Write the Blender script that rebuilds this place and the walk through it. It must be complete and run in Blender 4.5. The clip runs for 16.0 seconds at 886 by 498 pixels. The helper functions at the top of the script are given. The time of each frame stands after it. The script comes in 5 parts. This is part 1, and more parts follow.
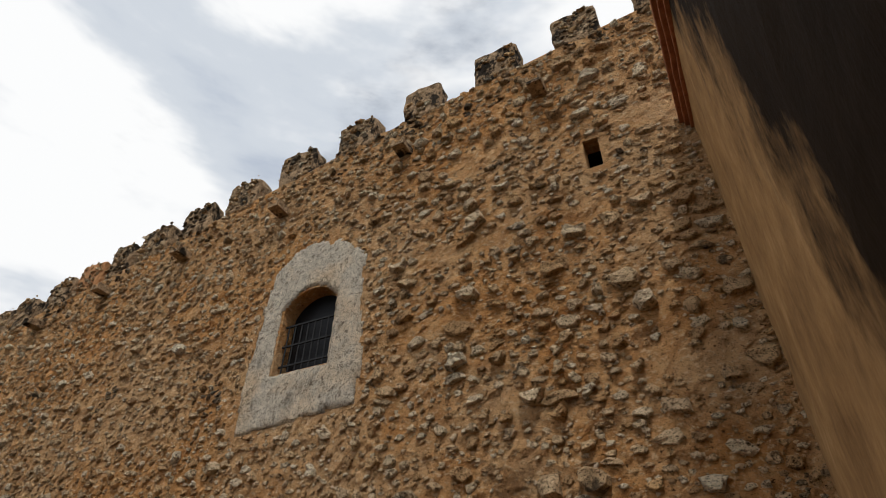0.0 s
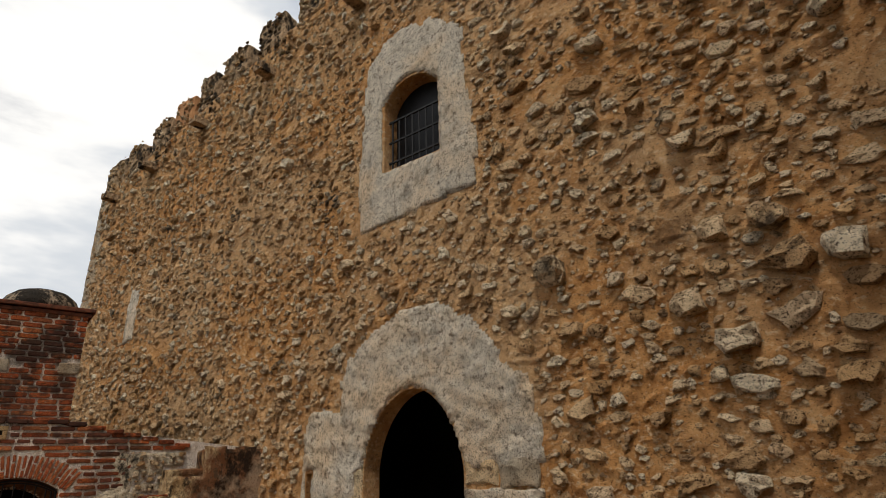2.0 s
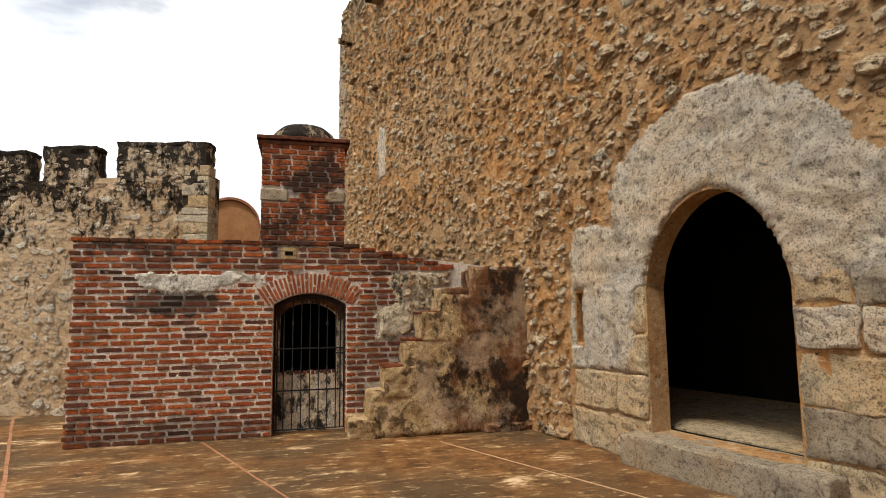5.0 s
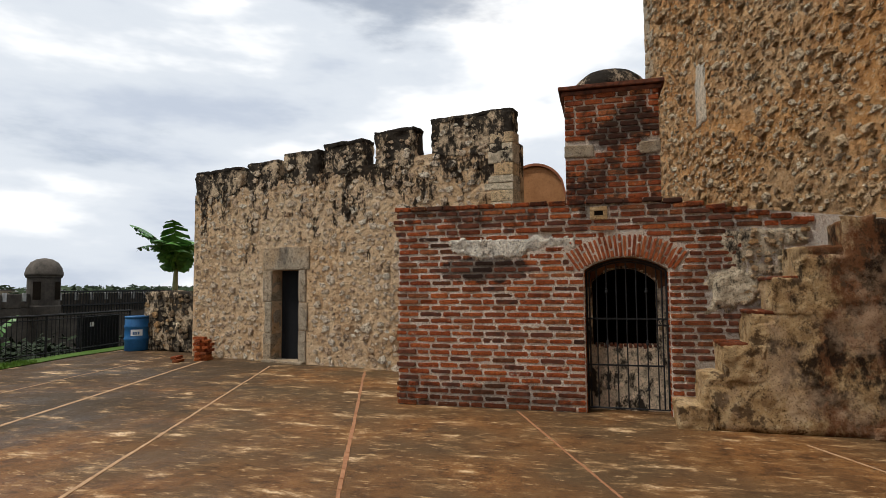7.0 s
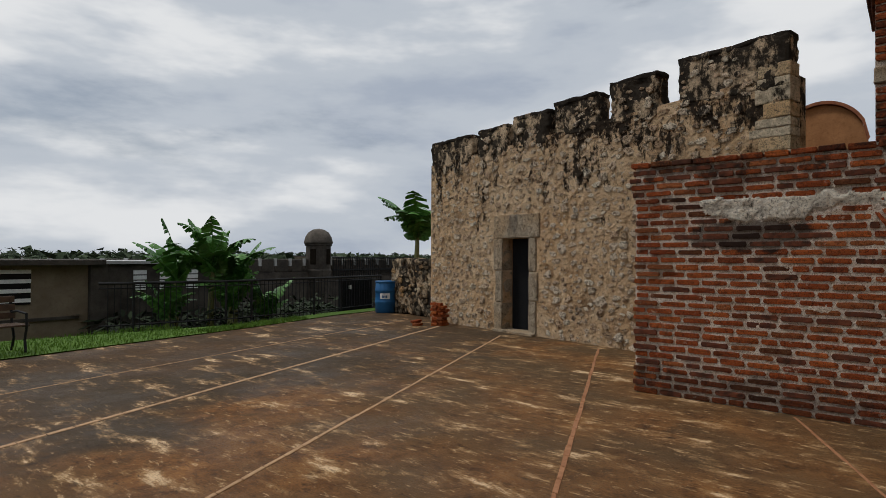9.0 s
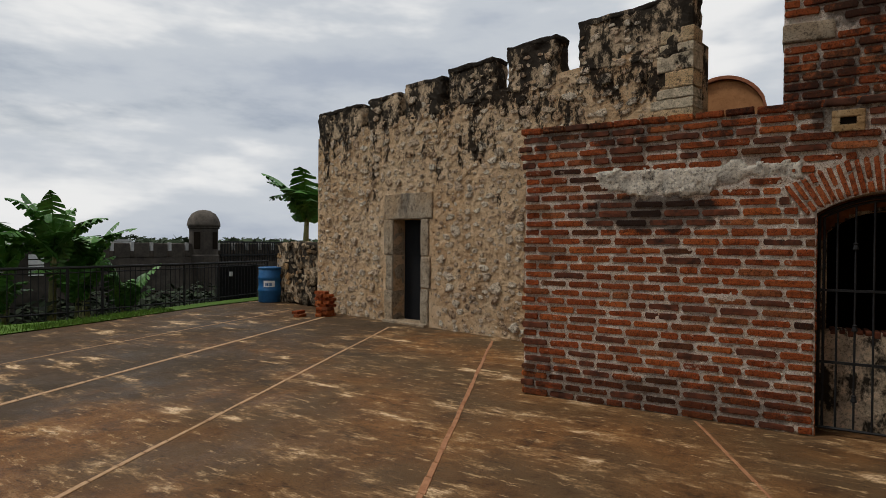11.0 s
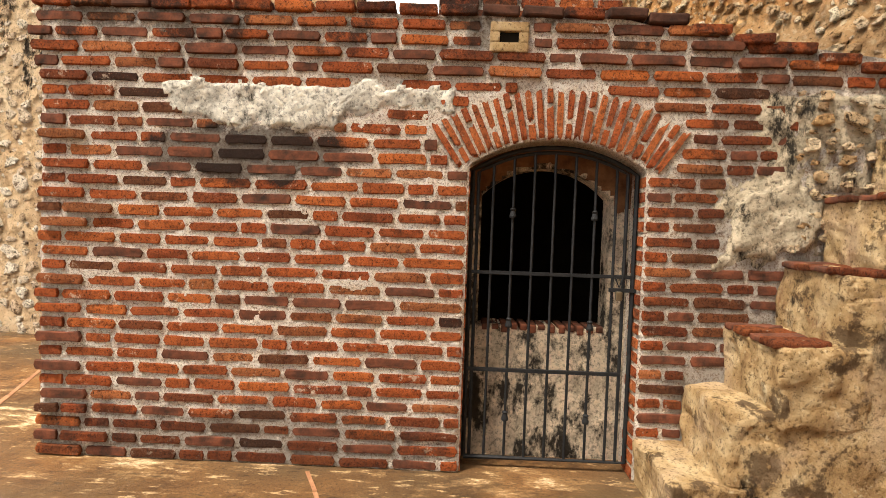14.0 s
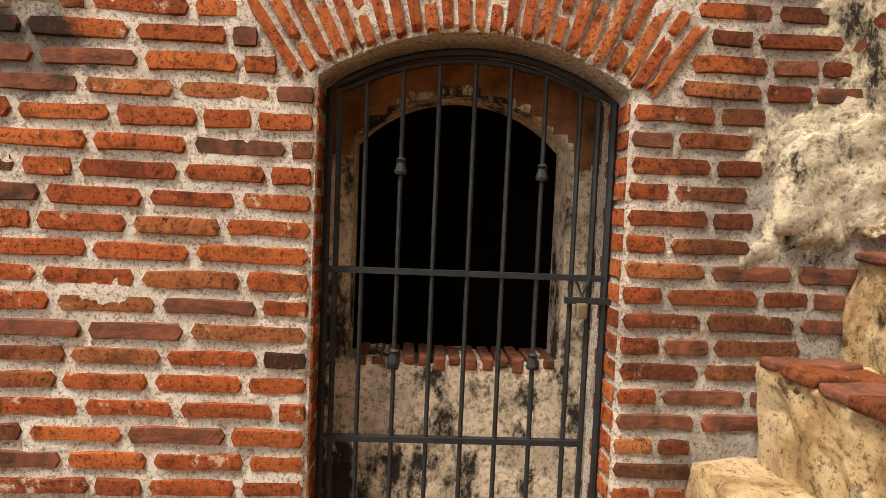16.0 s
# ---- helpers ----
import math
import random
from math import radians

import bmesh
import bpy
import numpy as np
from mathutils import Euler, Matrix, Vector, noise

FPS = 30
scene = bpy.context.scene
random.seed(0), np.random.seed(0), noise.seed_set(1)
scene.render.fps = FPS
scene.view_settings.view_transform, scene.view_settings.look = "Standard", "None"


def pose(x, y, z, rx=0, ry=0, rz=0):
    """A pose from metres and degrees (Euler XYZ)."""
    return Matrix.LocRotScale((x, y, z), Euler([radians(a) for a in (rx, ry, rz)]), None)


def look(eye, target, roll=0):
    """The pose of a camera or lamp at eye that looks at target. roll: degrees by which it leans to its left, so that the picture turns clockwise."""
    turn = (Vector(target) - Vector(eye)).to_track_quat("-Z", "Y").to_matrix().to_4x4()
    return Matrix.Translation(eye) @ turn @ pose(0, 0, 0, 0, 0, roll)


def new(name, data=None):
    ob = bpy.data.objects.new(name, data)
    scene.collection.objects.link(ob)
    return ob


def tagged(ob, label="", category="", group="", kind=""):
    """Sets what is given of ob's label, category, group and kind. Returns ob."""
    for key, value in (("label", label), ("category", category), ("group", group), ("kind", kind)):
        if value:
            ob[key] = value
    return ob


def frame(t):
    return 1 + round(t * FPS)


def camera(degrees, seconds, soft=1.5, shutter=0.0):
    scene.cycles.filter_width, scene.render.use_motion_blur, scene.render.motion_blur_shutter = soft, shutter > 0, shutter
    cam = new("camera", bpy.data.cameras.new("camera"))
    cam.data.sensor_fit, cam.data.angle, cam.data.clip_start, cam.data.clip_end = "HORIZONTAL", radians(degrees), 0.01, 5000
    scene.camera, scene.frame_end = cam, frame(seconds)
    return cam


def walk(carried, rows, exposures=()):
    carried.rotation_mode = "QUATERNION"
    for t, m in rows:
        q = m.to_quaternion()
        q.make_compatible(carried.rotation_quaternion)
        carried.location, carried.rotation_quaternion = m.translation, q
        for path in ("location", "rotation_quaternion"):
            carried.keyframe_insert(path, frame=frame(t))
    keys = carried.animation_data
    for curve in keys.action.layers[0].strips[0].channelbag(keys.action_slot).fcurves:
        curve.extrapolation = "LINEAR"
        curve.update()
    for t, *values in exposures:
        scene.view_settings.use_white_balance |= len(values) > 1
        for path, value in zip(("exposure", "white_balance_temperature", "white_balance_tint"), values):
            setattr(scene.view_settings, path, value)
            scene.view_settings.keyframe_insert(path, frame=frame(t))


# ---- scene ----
cam = camera(75.2, 16.0, soft=0.8)
PATH = [
    (0, (0.676, 1.409, 2.213), (-0.397, 2.557, 3.45), 1.2),
    (0.5, (0.488, 1.45, 2.16), (-0.703, 2.576, 3.306), 0.7),
    (1, (0.206, 1.551, 2.083), (-1.11, 2.649, 3.113), 0.0),
    (1.5, (-0.043, 1.597, 2.002), (-1.464, 2.7, 2.875), 0.0),
    (2, (-0.31, 1.628, 1.937), (-1.789, 2.771, 2.649), -1.8),
    (2.5, (-0.541, 1.664, 1.872), (-2.111, 2.807, 2.351), -2.4),
    (3, (-0.751, 1.752, 1.825), (-2.404, 2.826, 2.167), -2.3),
    (3.2, (-0.836, 1.793, 1.824), (-2.512, 2.833, 2.15), -2.1),
    (5.3, (-1.81, 1.858, 1.699), (-3.768, 2.213, 1.905), -0.2),
    (5.5, (-1.907, 1.875, 1.711), (-3.88, 2.128, 1.913), 0.1),
    (6, (-2.12, 1.837, 1.681), (-4.113, 1.813, 1.856), -0.1),
    (6.5, (-2.384, 1.783, 1.62), (-4.36, 1.515, 1.779), -0.3),
    (7, (-2.543, 1.752, 1.614), (-4.468, 1.224, 1.745), -0.4),
    (7.5, (-2.778, 1.728, 1.6), (-4.596, 0.901, 1.698), 0.0),
    (8, (-2.968, 1.694, 1.597), (-4.613, 0.558, 1.656), -0.2),
    (8.2, (-3.03, 1.708, 1.6), (-4.592, 0.46, 1.641), 0.5),
    (10.3, (-4.108, 1.244, 1.54), (-5.674, -0.001, 1.545), -0.0),
    (10.5, (-4.253, 1.261, 1.524), (-5.857, 0.067, 1.521), 0.2),
    (11, (-4.62, 1.308, 1.544), (-6.342, 0.29, 1.525), 0.5),
    (11.5, (-4.953, 1.29, 1.526), (-6.799, 0.52, 1.517), 1.3),
    (12, (-5.336, 1.336, 1.544), (-7.266, 0.812, 1.525), 1.9),
    (12.5, (-5.71, 1.461, 1.511), (-7.687, 1.16, 1.471), 2.0),
    (13, (-6.107, 1.454, 1.506), (-8.1, 1.29, 1.443), 1.8),
    (13.5, (-6.478, 1.431, 1.499), (-8.473, 1.318, 1.42), 1.8),
    (14, (-6.831, 1.494, 1.477), (-8.828, 1.44, 1.386), 2.0),
    (14.5, (-7.198, 1.564, 1.445), (-9.196, 1.564, 1.348), 2.3),
    (15, (-7.57, 1.638, 1.413), (-9.567, 1.704, 1.317), 2.5),
    (15.5, (-7.962, 1.768, 1.407), (-9.955, 1.904, 1.304), 3.0),
    (16, (-8.308, 1.872, 1.387), (-10.303, 1.968, 1.272), 2.4),
]
EXPOSURES = [(0.0, -0.5, 6350, 10), (1.0, -0.65, 6350, 10), (2.0, -0.42, 6600, 10), (3.0, 0.2, 6750, 10), (5.5, 0.22, 6650, 10), (7.0, -0.25, 6400, 10), (8.0, -0.6, 6250, 10), (10.5, -1.05, 6250, 10), (11.0, -0.75, 6400, 10), (11.5, -0.4, 6550, 10), (12.0, -0.12, 6700, 10), (13.0, 0.75, 6900, 10), (14.5, 1.3, 7000, 10), (16.0, 1.42, 7000, 10)]
walk(cam, [(t, look(eye, target, roll)) for t, eye, target, roll in PATH], EXPOSURES)

# ---- world and light ----
SUN_EL, SUN_AZ = 63.0, 140.0
world = bpy.data.worlds.new("sky")
scene.world = world
world.use_nodes = True
wn, wl = world.node_tree.nodes, world.node_tree.links
bg = wn["Background"]
sky = wn.new("ShaderNodeTexSky")
sky.sky_type, sky.sun_disc = "NISHITA", False
sky.sun_elevation, sky.sun_rotation = radians(SUN_EL), radians(SUN_AZ)
wtc = wn.new("ShaderNodeTexCoord")
wmap = wn.new("ShaderNodeMapping")
wmap.inputs["Scale"].default_value = (1.0, 1.0, 3.2)
wl.new(wtc.outputs["Generated"], wmap.inputs["Vector"])


def cloud_noise(scale, detail, loc):
    m = wn.new("ShaderNodeVectorMath")
    m.operation = "ADD"
    m.inputs[1].default_value = loc
    wl.new(wmap.outputs[0], m.inputs[0])
    n = wn.new("ShaderNodeTexNoise")
    n.inputs["Scale"].default_value, n.inputs["Detail"].default_value = scale, detail
    n.inputs["Roughness"].default_value = 0.55
    wl.new(m.outputs[0], n.inputs["Vector"])
    return n.outputs["Fac"]


def wramp(fac, stops):
    r = wn.new("ShaderNodeValToRGB")
    r.color_ramp.interpolation = "EASE"
    while len(r.color_ramp.elements) < len(stops):
        r.color_ramp.elements.new(0.5)
    for e, (p, c) in zip(r.color_ramp.elements, stops):
        e.position, e.color = p, (*c, 1)
    wl.new(fac, r.inputs[0])
    return r.outputs[0]


cover = wramp(cloud_noise(1.7, 7, (3.1, 0.4, 1.0)), [(0.34, (0.45, 0.45, 0.45)), (0.47, (1, 1, 1))])
shade = wramp(cloud_noise(1.5, 6, (7.7, 2.3, 5.0)), [(0.34, (7.6, 8.4, 9.7)), (0.46, (10.2, 10.8, 11.5)), (0.57, (15.5, 15.4, 15.1))])
wmix = wn.new("ShaderNodeMix")
wmix.data_type = "RGBA"
wl.new(cover, wmix.inputs["Factor"])
wl.new(sky.outputs[0], wmix.inputs["A"])
wl.new(shade, wmix.inputs["B"])
wl.new(wmix.outputs["Result"], bg.inputs["Color"])
bg.inputs["Strength"].default_value = 0.09
sun = new("sun", bpy.data.lights.new("sun", "SUN"))
sun.data.energy, sun.data.angle, sun.data.color = 2.9, radians(10), (1.0, 0.95, 0.88)
sun_dir = Vector((math.sin(radians(SUN_AZ)) * math.cos(radians(SUN_EL)), math.cos(radians(SUN_AZ)) * math.cos(radians(SUN_EL)), math.sin(radians(SUN_EL))))
sun.matrix_world = look(sun_dir * 40, (0, 0, 0))


# ---- materials ----
class Nodes:
    def __init__(self, name):
        self.mat = bpy.data.materials.new(name)
        self.mat.use_nodes = True
        self.n, self.l = self.mat.node_tree.nodes, self.mat.node_tree.links
        self.bsdf = self.n["Principled BSDF"]
        self.geo = self.n.new("ShaderNodeNewGeometry")
        self.pos = self.geo.outputs["Position"]

    def put(self, sock, v):
        if hasattr(v, "is_output"):
            self.l.new(v, sock)
        elif isinstance(v, tuple) and len(v) == 3 and sock.type == "RGBA":
            sock.default_value = (*v, 1)
        else:
            sock.default_value = v

    def noise(self, scale, detail=5, rough=0.6, stretch=None, shift=(0, 0, 0)):
        vec = self.pos
        if stretch or shift != (0, 0, 0):
            m = self.n.new("ShaderNodeMapping")
            m.inputs["Scale"].default_value = stretch or (1, 1, 1)
            m.inputs["Location"].default_value = shift
            self.l.new(vec, m.inputs["Vector"])
            vec = m.outputs[0]
        t = self.n.new("ShaderNodeTexNoise")
        self.l.new(vec, t.inputs["Vector"])
        t.inputs["Scale"].default_value, t.inputs["Detail"].default_value, t.inputs["Roughness"].default_value = scale, detail, rough
        return t.outputs["Fac"]

    def ramp(self, fac, stops):
        r = self.n.new("ShaderNodeValToRGB")
        while len(r.color_ramp.elements) < len(stops):
            r.color_ramp.elements.new(0.5)
        for e, (p, c) in zip(r.color_ramp.elements, stops):
            e.position, e.color = p, (*c, 1) if isinstance(c, tuple) else (c, c, c, 1)
        self.l.new(fac, r.inputs[0])
        return r.outputs[0]

    def mix(self, fac, a, b, mode="MIX"):
        m = self.n.new("ShaderNodeMix")
        m.data_type, m.blend_type = "RGBA", mode
        self.put(m.inputs["Factor"], fac)
        self.put(m.inputs["A"], a)
        self.put(m.inputs["B"], b)
        return m.outputs["Result"]

    def math(self, op, a, b=0.0):
        m = self.n.new("ShaderNodeMath")
        m.operation = op
        self.put(m.inputs[0], a)
        self.put(m.inputs[1], b)
        return m.outputs[0]

    def axis(self, k):
        s = self.n.new("ShaderNodeSeparateXYZ")
        self.l.new(self.pos, s.inputs[0])
        return s.outputs[k]

    def span(self, v, lo, hi):
        m = self.n.new("ShaderNodeMapRange")
        self.put(m.inputs["Value"], v)
        m.inputs["From Min"].default_value, m.inputs["From Max"].default_value = lo, hi
        return m.outputs[0]

    def blob(self, cy, cz, ry, rz, ragged=0.9, scale=5.0):
        """A stain with a ragged rim on a wall that runs along y."""
        dy = self.math("DIVIDE", self.math("SUBTRACT", self.axis(1), cy), ry)
        dz = self.math("DIVIDE", self.math("SUBTRACT", self.axis(2), cz), rz)
        d = self.math("ADD", self.math("MULTIPLY", dy, dy), self.math("MULTIPLY", dz, dz))
        d = self.math("ADD", d, self.math("MULTIPLY", self.math("SUBTRACT", self.noise(scale, 6, 0.7), 0.5), 4 * ragged))
        return self.span(d, 1.25, 0.75)

    def each(self):
        o = self.n.new("ShaderNodeObjectInfo")
        return self.math("FRACT", self.math("ADD", o.outputs["Random"], self.geo.outputs["Random Per Island"]))

    def done(self, color, rough=0.9, bumps=(), metal=0.0, spec=0.3):
        self.put(self.bsdf.inputs["Base Color"], color)
        self.put(self.bsdf.inputs["Roughness"], rough)
        self.bsdf.inputs["Metallic"].default_value = metal
        self.bsdf.inputs["Specular IOR Level"].default_value = spec
        prev = None
        for h, strength, dist in bumps:
            b = self.n.new("ShaderNodeBump")
            b.inputs["Strength"].default_value, b.inputs["Distance"].default_value = strength, dist
            self.l.new(h, b.inputs["Height"])
            if prev:
                self.l.new(prev, b.inputs["Normal"])
            prev = b.outputs[0]
        if prev:
            self.l.new(prev, self.bsdf.inputs["Normal"])
        return self.mat


def m_mortar(name="sandy_mortar", lichen=None, tones=((0.34, 0.145, 0.046), (0.60, 0.295, 0.105), (0.74, 0.43, 0.19)), pale=(0.66, 0.45, 0.25), relief=0.10):
    k = Nodes(name)
    big, mid, pit, fine = k.noise(0.55, 4), k.noise(4, 6, 0.65), k.noise(13, 6, 0.7, (1, 1, 1.5)), k.noise(48, 6, 0.8)
    c = k.ramp(mid, [(0.3, tones[0]), (0.5, tones[1]), (0.68, tones[2])])
    c = k.mix(k.ramp(big, [(0.42, 0.0), (0.62, 0.6)]), c, pale)
    c = k.mix(k.ramp(pit, [(0.54, 0.0), (0.62, 0.7)]), c, (0.78, 0.58, 0.36))
    # Pits are coloured near-black too, painting the shade of their hollows.
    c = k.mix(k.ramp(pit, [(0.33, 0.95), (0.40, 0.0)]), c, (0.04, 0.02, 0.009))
    c = k.mix(k.ramp(k.noise(1.1, 7, 0.75, None, (3, 5, 1)), [(0.56, 0.0), (0.68, 0.7)]), c, (0.11, 0.055, 0.026))
    if lichen:
        up = k.math("ADD", k.math("MULTIPLY", k.span(k.axis(2), *lichen), 0.155), k.noise(2.4, 9, 0.78, (1, 1, 0.55), (1, 1, 6)))
        c = k.mix(k.ramp(up, [(0.63, 0.0), (0.68, 0.96)]), c, (0.014, 0.012, 0.011))
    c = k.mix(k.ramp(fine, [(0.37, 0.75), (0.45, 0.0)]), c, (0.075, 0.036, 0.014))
    return k.done(c, 0.95, [(mid, 1.0, relief), (pit, 1.0, 0.08), (fine, 1.0, 0.02)], spec=0.05)


RUBBLE_TONES = [(0.0, (0.42, 0.27, 0.15)), (0.15, (0.74, 0.46, 0.22)), (0.35, (0.90, 0.72, 0.48)), (0.55, (0.60, 0.35, 0.155)), (0.75, (0.94, 0.80, 0.58)), (0.9, (0.76, 0.52, 0.29)), (1.0, (0.54, 0.39, 0.24))]


def m_stone(name="limestone_rubble", dark=0.0, lichen=None, tones=RUBBLE_TONES):
    """Pitted coral limestone."""
    k = Nodes(name)
    c = k.ramp(k.each(), tones)
    fine, mid, hole = k.noise(60, 6, 0.8), k.noise(15, 7, 0.75), k.noise(32, 5, 0.7, (1, 1, 1.6), (2, 1, 3))
    # Hollows of the bump noise get their shade in the colour as well.
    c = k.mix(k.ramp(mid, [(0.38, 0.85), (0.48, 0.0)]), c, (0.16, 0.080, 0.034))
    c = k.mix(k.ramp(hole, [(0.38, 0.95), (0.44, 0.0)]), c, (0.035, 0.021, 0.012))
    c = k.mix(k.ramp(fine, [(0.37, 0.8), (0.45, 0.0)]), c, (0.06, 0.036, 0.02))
    c = k.mix(k.ramp(k.noise(1.3, 7, 0.75, None, (3, 5, 1)), [(0.57 - dark, 0.0), (0.66 - dark, 0.85)]), c, (0.04, 0.032, 0.026))
    if lichen:
        up = k.math("ADD", k.math("MULTIPLY", k.span(k.axis(2), *lichen), 0.155), k.noise(2.4, 9, 0.78, (1, 1, 0.55), (1, 1, 6)))
        c = k.mix(k.ramp(up, [(0.65, 0.0), (0.70, 0.94)]), c, (0.014, 0.012, 0.011))
    return k.done(c, 0.95, [(mid, 1.0, 0.09), (hole, 1.0, 0.05), (fine, 1.0, 0.02)], spec=0.05)


def m_weather(name, base, soil=0.5):
    """Rubble coping and merlons: pale stone, black lichen in streaks."""
    k = Nodes(name)
    mid, fine = k.noise(9, 7, 0.7), k.noise(45, 5, 0.7)
    c = k.ramp(mid, [(0.3, tuple(x * 0.45 for x in base)), (0.6, base)])
    c = k.mix(k.ramp(k.noise(3.0, 8, 0.75, (1, 1, 0.6)), [(soil - 0.05, 0.0), (soil + 0.02, 0.96)]), c, (0.018, 0.016, 0.014))
    c = k.mix(k.ramp(fine, [(0.34, 0.7), (0.5, 0.0)]), c, (0.03, 0.022, 0.015))
    return k.done(c, 0.95, [(mid, 1.0, 0.08), (fine, 1.0, 0.015)], spec=0.05)


def m_render(name="grey_lime_render", tone=(0.86, 0.76, 0.61), soil=0.57):
    k = Nodes(name)
    mid, fine = k.noise(6, 7, 0.7), k.noise(60, 6, 0.75)
    c = k.ramp(mid, [(0.28, tuple(x * 0.62 for x in tone)), (0.62, tone)])
    c = k.mix(k.ramp(k.noise(2.0, 6, 0.7, (1, 1, 0.4)), [(soil, 0.0), (soil + 0.12, 0.85)]), c, (0.13, 0.12, 0.105))
    c = k.mix(k.ramp(k.noise(0.9, 5, 0.65), [(0.45, 0.0), (0.62, 0.6)]), c, (tone[0] * 1.05, tone[1] * 0.84, tone[2] * 0.62))
    pit = k.noise(13, 9, 0.85)
    c = k.mix(k.ramp(pit, [(0.41, 0.85), (0.48, 0.0)]), c, (0.15, 0.11, 0.075))
    c = k.mix(k.ramp(fine, [(0.40, 0.8), (0.47, 0.0)]), c, (0.07, 0.05, 0.035))
    return k.done(c, 0.93, [(mid, 1.0, 0.06), (pit, 1.0, 0.06), (fine, 1.0, 0.015)], spec=0.05)


OLD_REDS = [(0.0, (0.52, 0.125, 0.036)), (0.2, (0.40, 0.092, 0.030)), (0.38, (0.66, 0.18, 0.048)), (0.55, (0.30, 0.072, 0.028)), (0.68, (0.52, 0.13, 0.038)), (0.80, (0.17, 0.048, 0.024)), (0.9, (0.60, 0.20, 0.07)), (1.0, (0.05, 0.028, 0.02))]
ARCH_REDS = [(0.0, (0.56, 0.14, 0.042)), (0.4, (0.44, 0.10, 0.032)), (0.7, (0.62, 0.18, 0.056)), (1.0, (0.34, 0.08, 0.030))]


def house_soot(k):
    """Black soot on the brick front: under the plaster strip, along the foot and along the top."""
    under, foot = k.blob(0.22, 1.84, 0.62, 0.17, 0.8), k.blob(0.10, 0.10, 1.30, 0.24, 1.1)
    top = k.math("MULTIPLY", k.span(k.axis(2), 2.36, 2.50), k.ramp(k.noise(2.2, 7, 0.75, None, (2, 2, 0)), [(0.47, 0.0), (0.56, 0.85)]))
    grime = k.math("MULTIPLY", k.blob(3.25, 1.25, 0.55, 1.15, 1.2, 3.0), 0.5)
    low = k.math("MAXIMUM", k.math("MULTIPLY", under, 0.95), k.math("MAXIMUM", k.math("MULTIPLY", foot, 0.6), grime))
    return k.math("MAXIMUM", low, top)


def m_brick(name="old_red_brick", reds=OLD_REDS):
    k = Nodes(name)
    c = k.ramp(k.each(), reds)
    fine, mid = k.noise(75, 6, 0.8), k.noise(24, 6, 0.75)
    c = k.mix(k.ramp(mid, [(0.36, 0.75), (0.50, 0.0)]), c, (0.085, 0.022, 0.009))
    c = k.mix(k.ramp(fine, [(0.40, 0.85), (0.47, 0.0)]), c, (0.045, 0.014, 0.007))
    c = k.mix(k.ramp(fine, [(0.57, 0.0), (0.70, 0.5)]), c, (0.70, 0.33, 0.17))
    c = k.mix(k.ramp(k.noise(10, 8, 0.8, None, (5, 1, 2)), [(0.60, 0.0), (0.65, 0.8)]), c, (0.74, 0.56, 0.41))
    c = k.mix(k.ramp(k.noise(4, 7, 0.7, None, (1, 7, 2)), [(0.56, 0.0), (0.66, 0.6)]), c, (0.085, 0.03, 0.016))
    c = k.mix(house_soot(k), c, (0.028, 0.021, 0.017))
    return k.done(c, 0.88, [(mid, 1.0, 0.05), (fine, 1.0, 0.014)], spec=0.08)


def m_joint():
    k = Nodes("pale_lime_joint")
    mid, fine, grit = k.noise(16, 7, 0.75), k.noise(80, 6, 0.85), k.noise(38, 6, 0.8, None, (3, 1, 2))
    c = k.ramp(mid, [(0.30, (0.72, 0.53, 0.39)), (0.40, (0.92, 0.76, 0.61)), (0.6, (0.96, 0.86, 0.74))])
    c = k.mix(k.ramp(grit, [(0.40, 0.85), (0.45, 0.0)]), c, (0.34, 0.20, 0.12))
    c = k.mix(k.ramp(fine, [(0.43, 0.75), (0.47, 0.0)]), c, (0.30, 0.18, 0.11))
    c = k.mix(k.ramp(fine, [(0.53, 0.0), (0.57, 0.8)]), c, (0.97, 0.89, 0.79))
    c = k.mix(k.math("MULTIPLY", house_soot(k), 0.8), c, (0.06, 0.045, 0.035))
    return k.done(c, 0.95, [(mid, 1.0, 0.045), (grit, 1.0, 0.03), (fine, 1.0, 0.014)], spec=0.05)


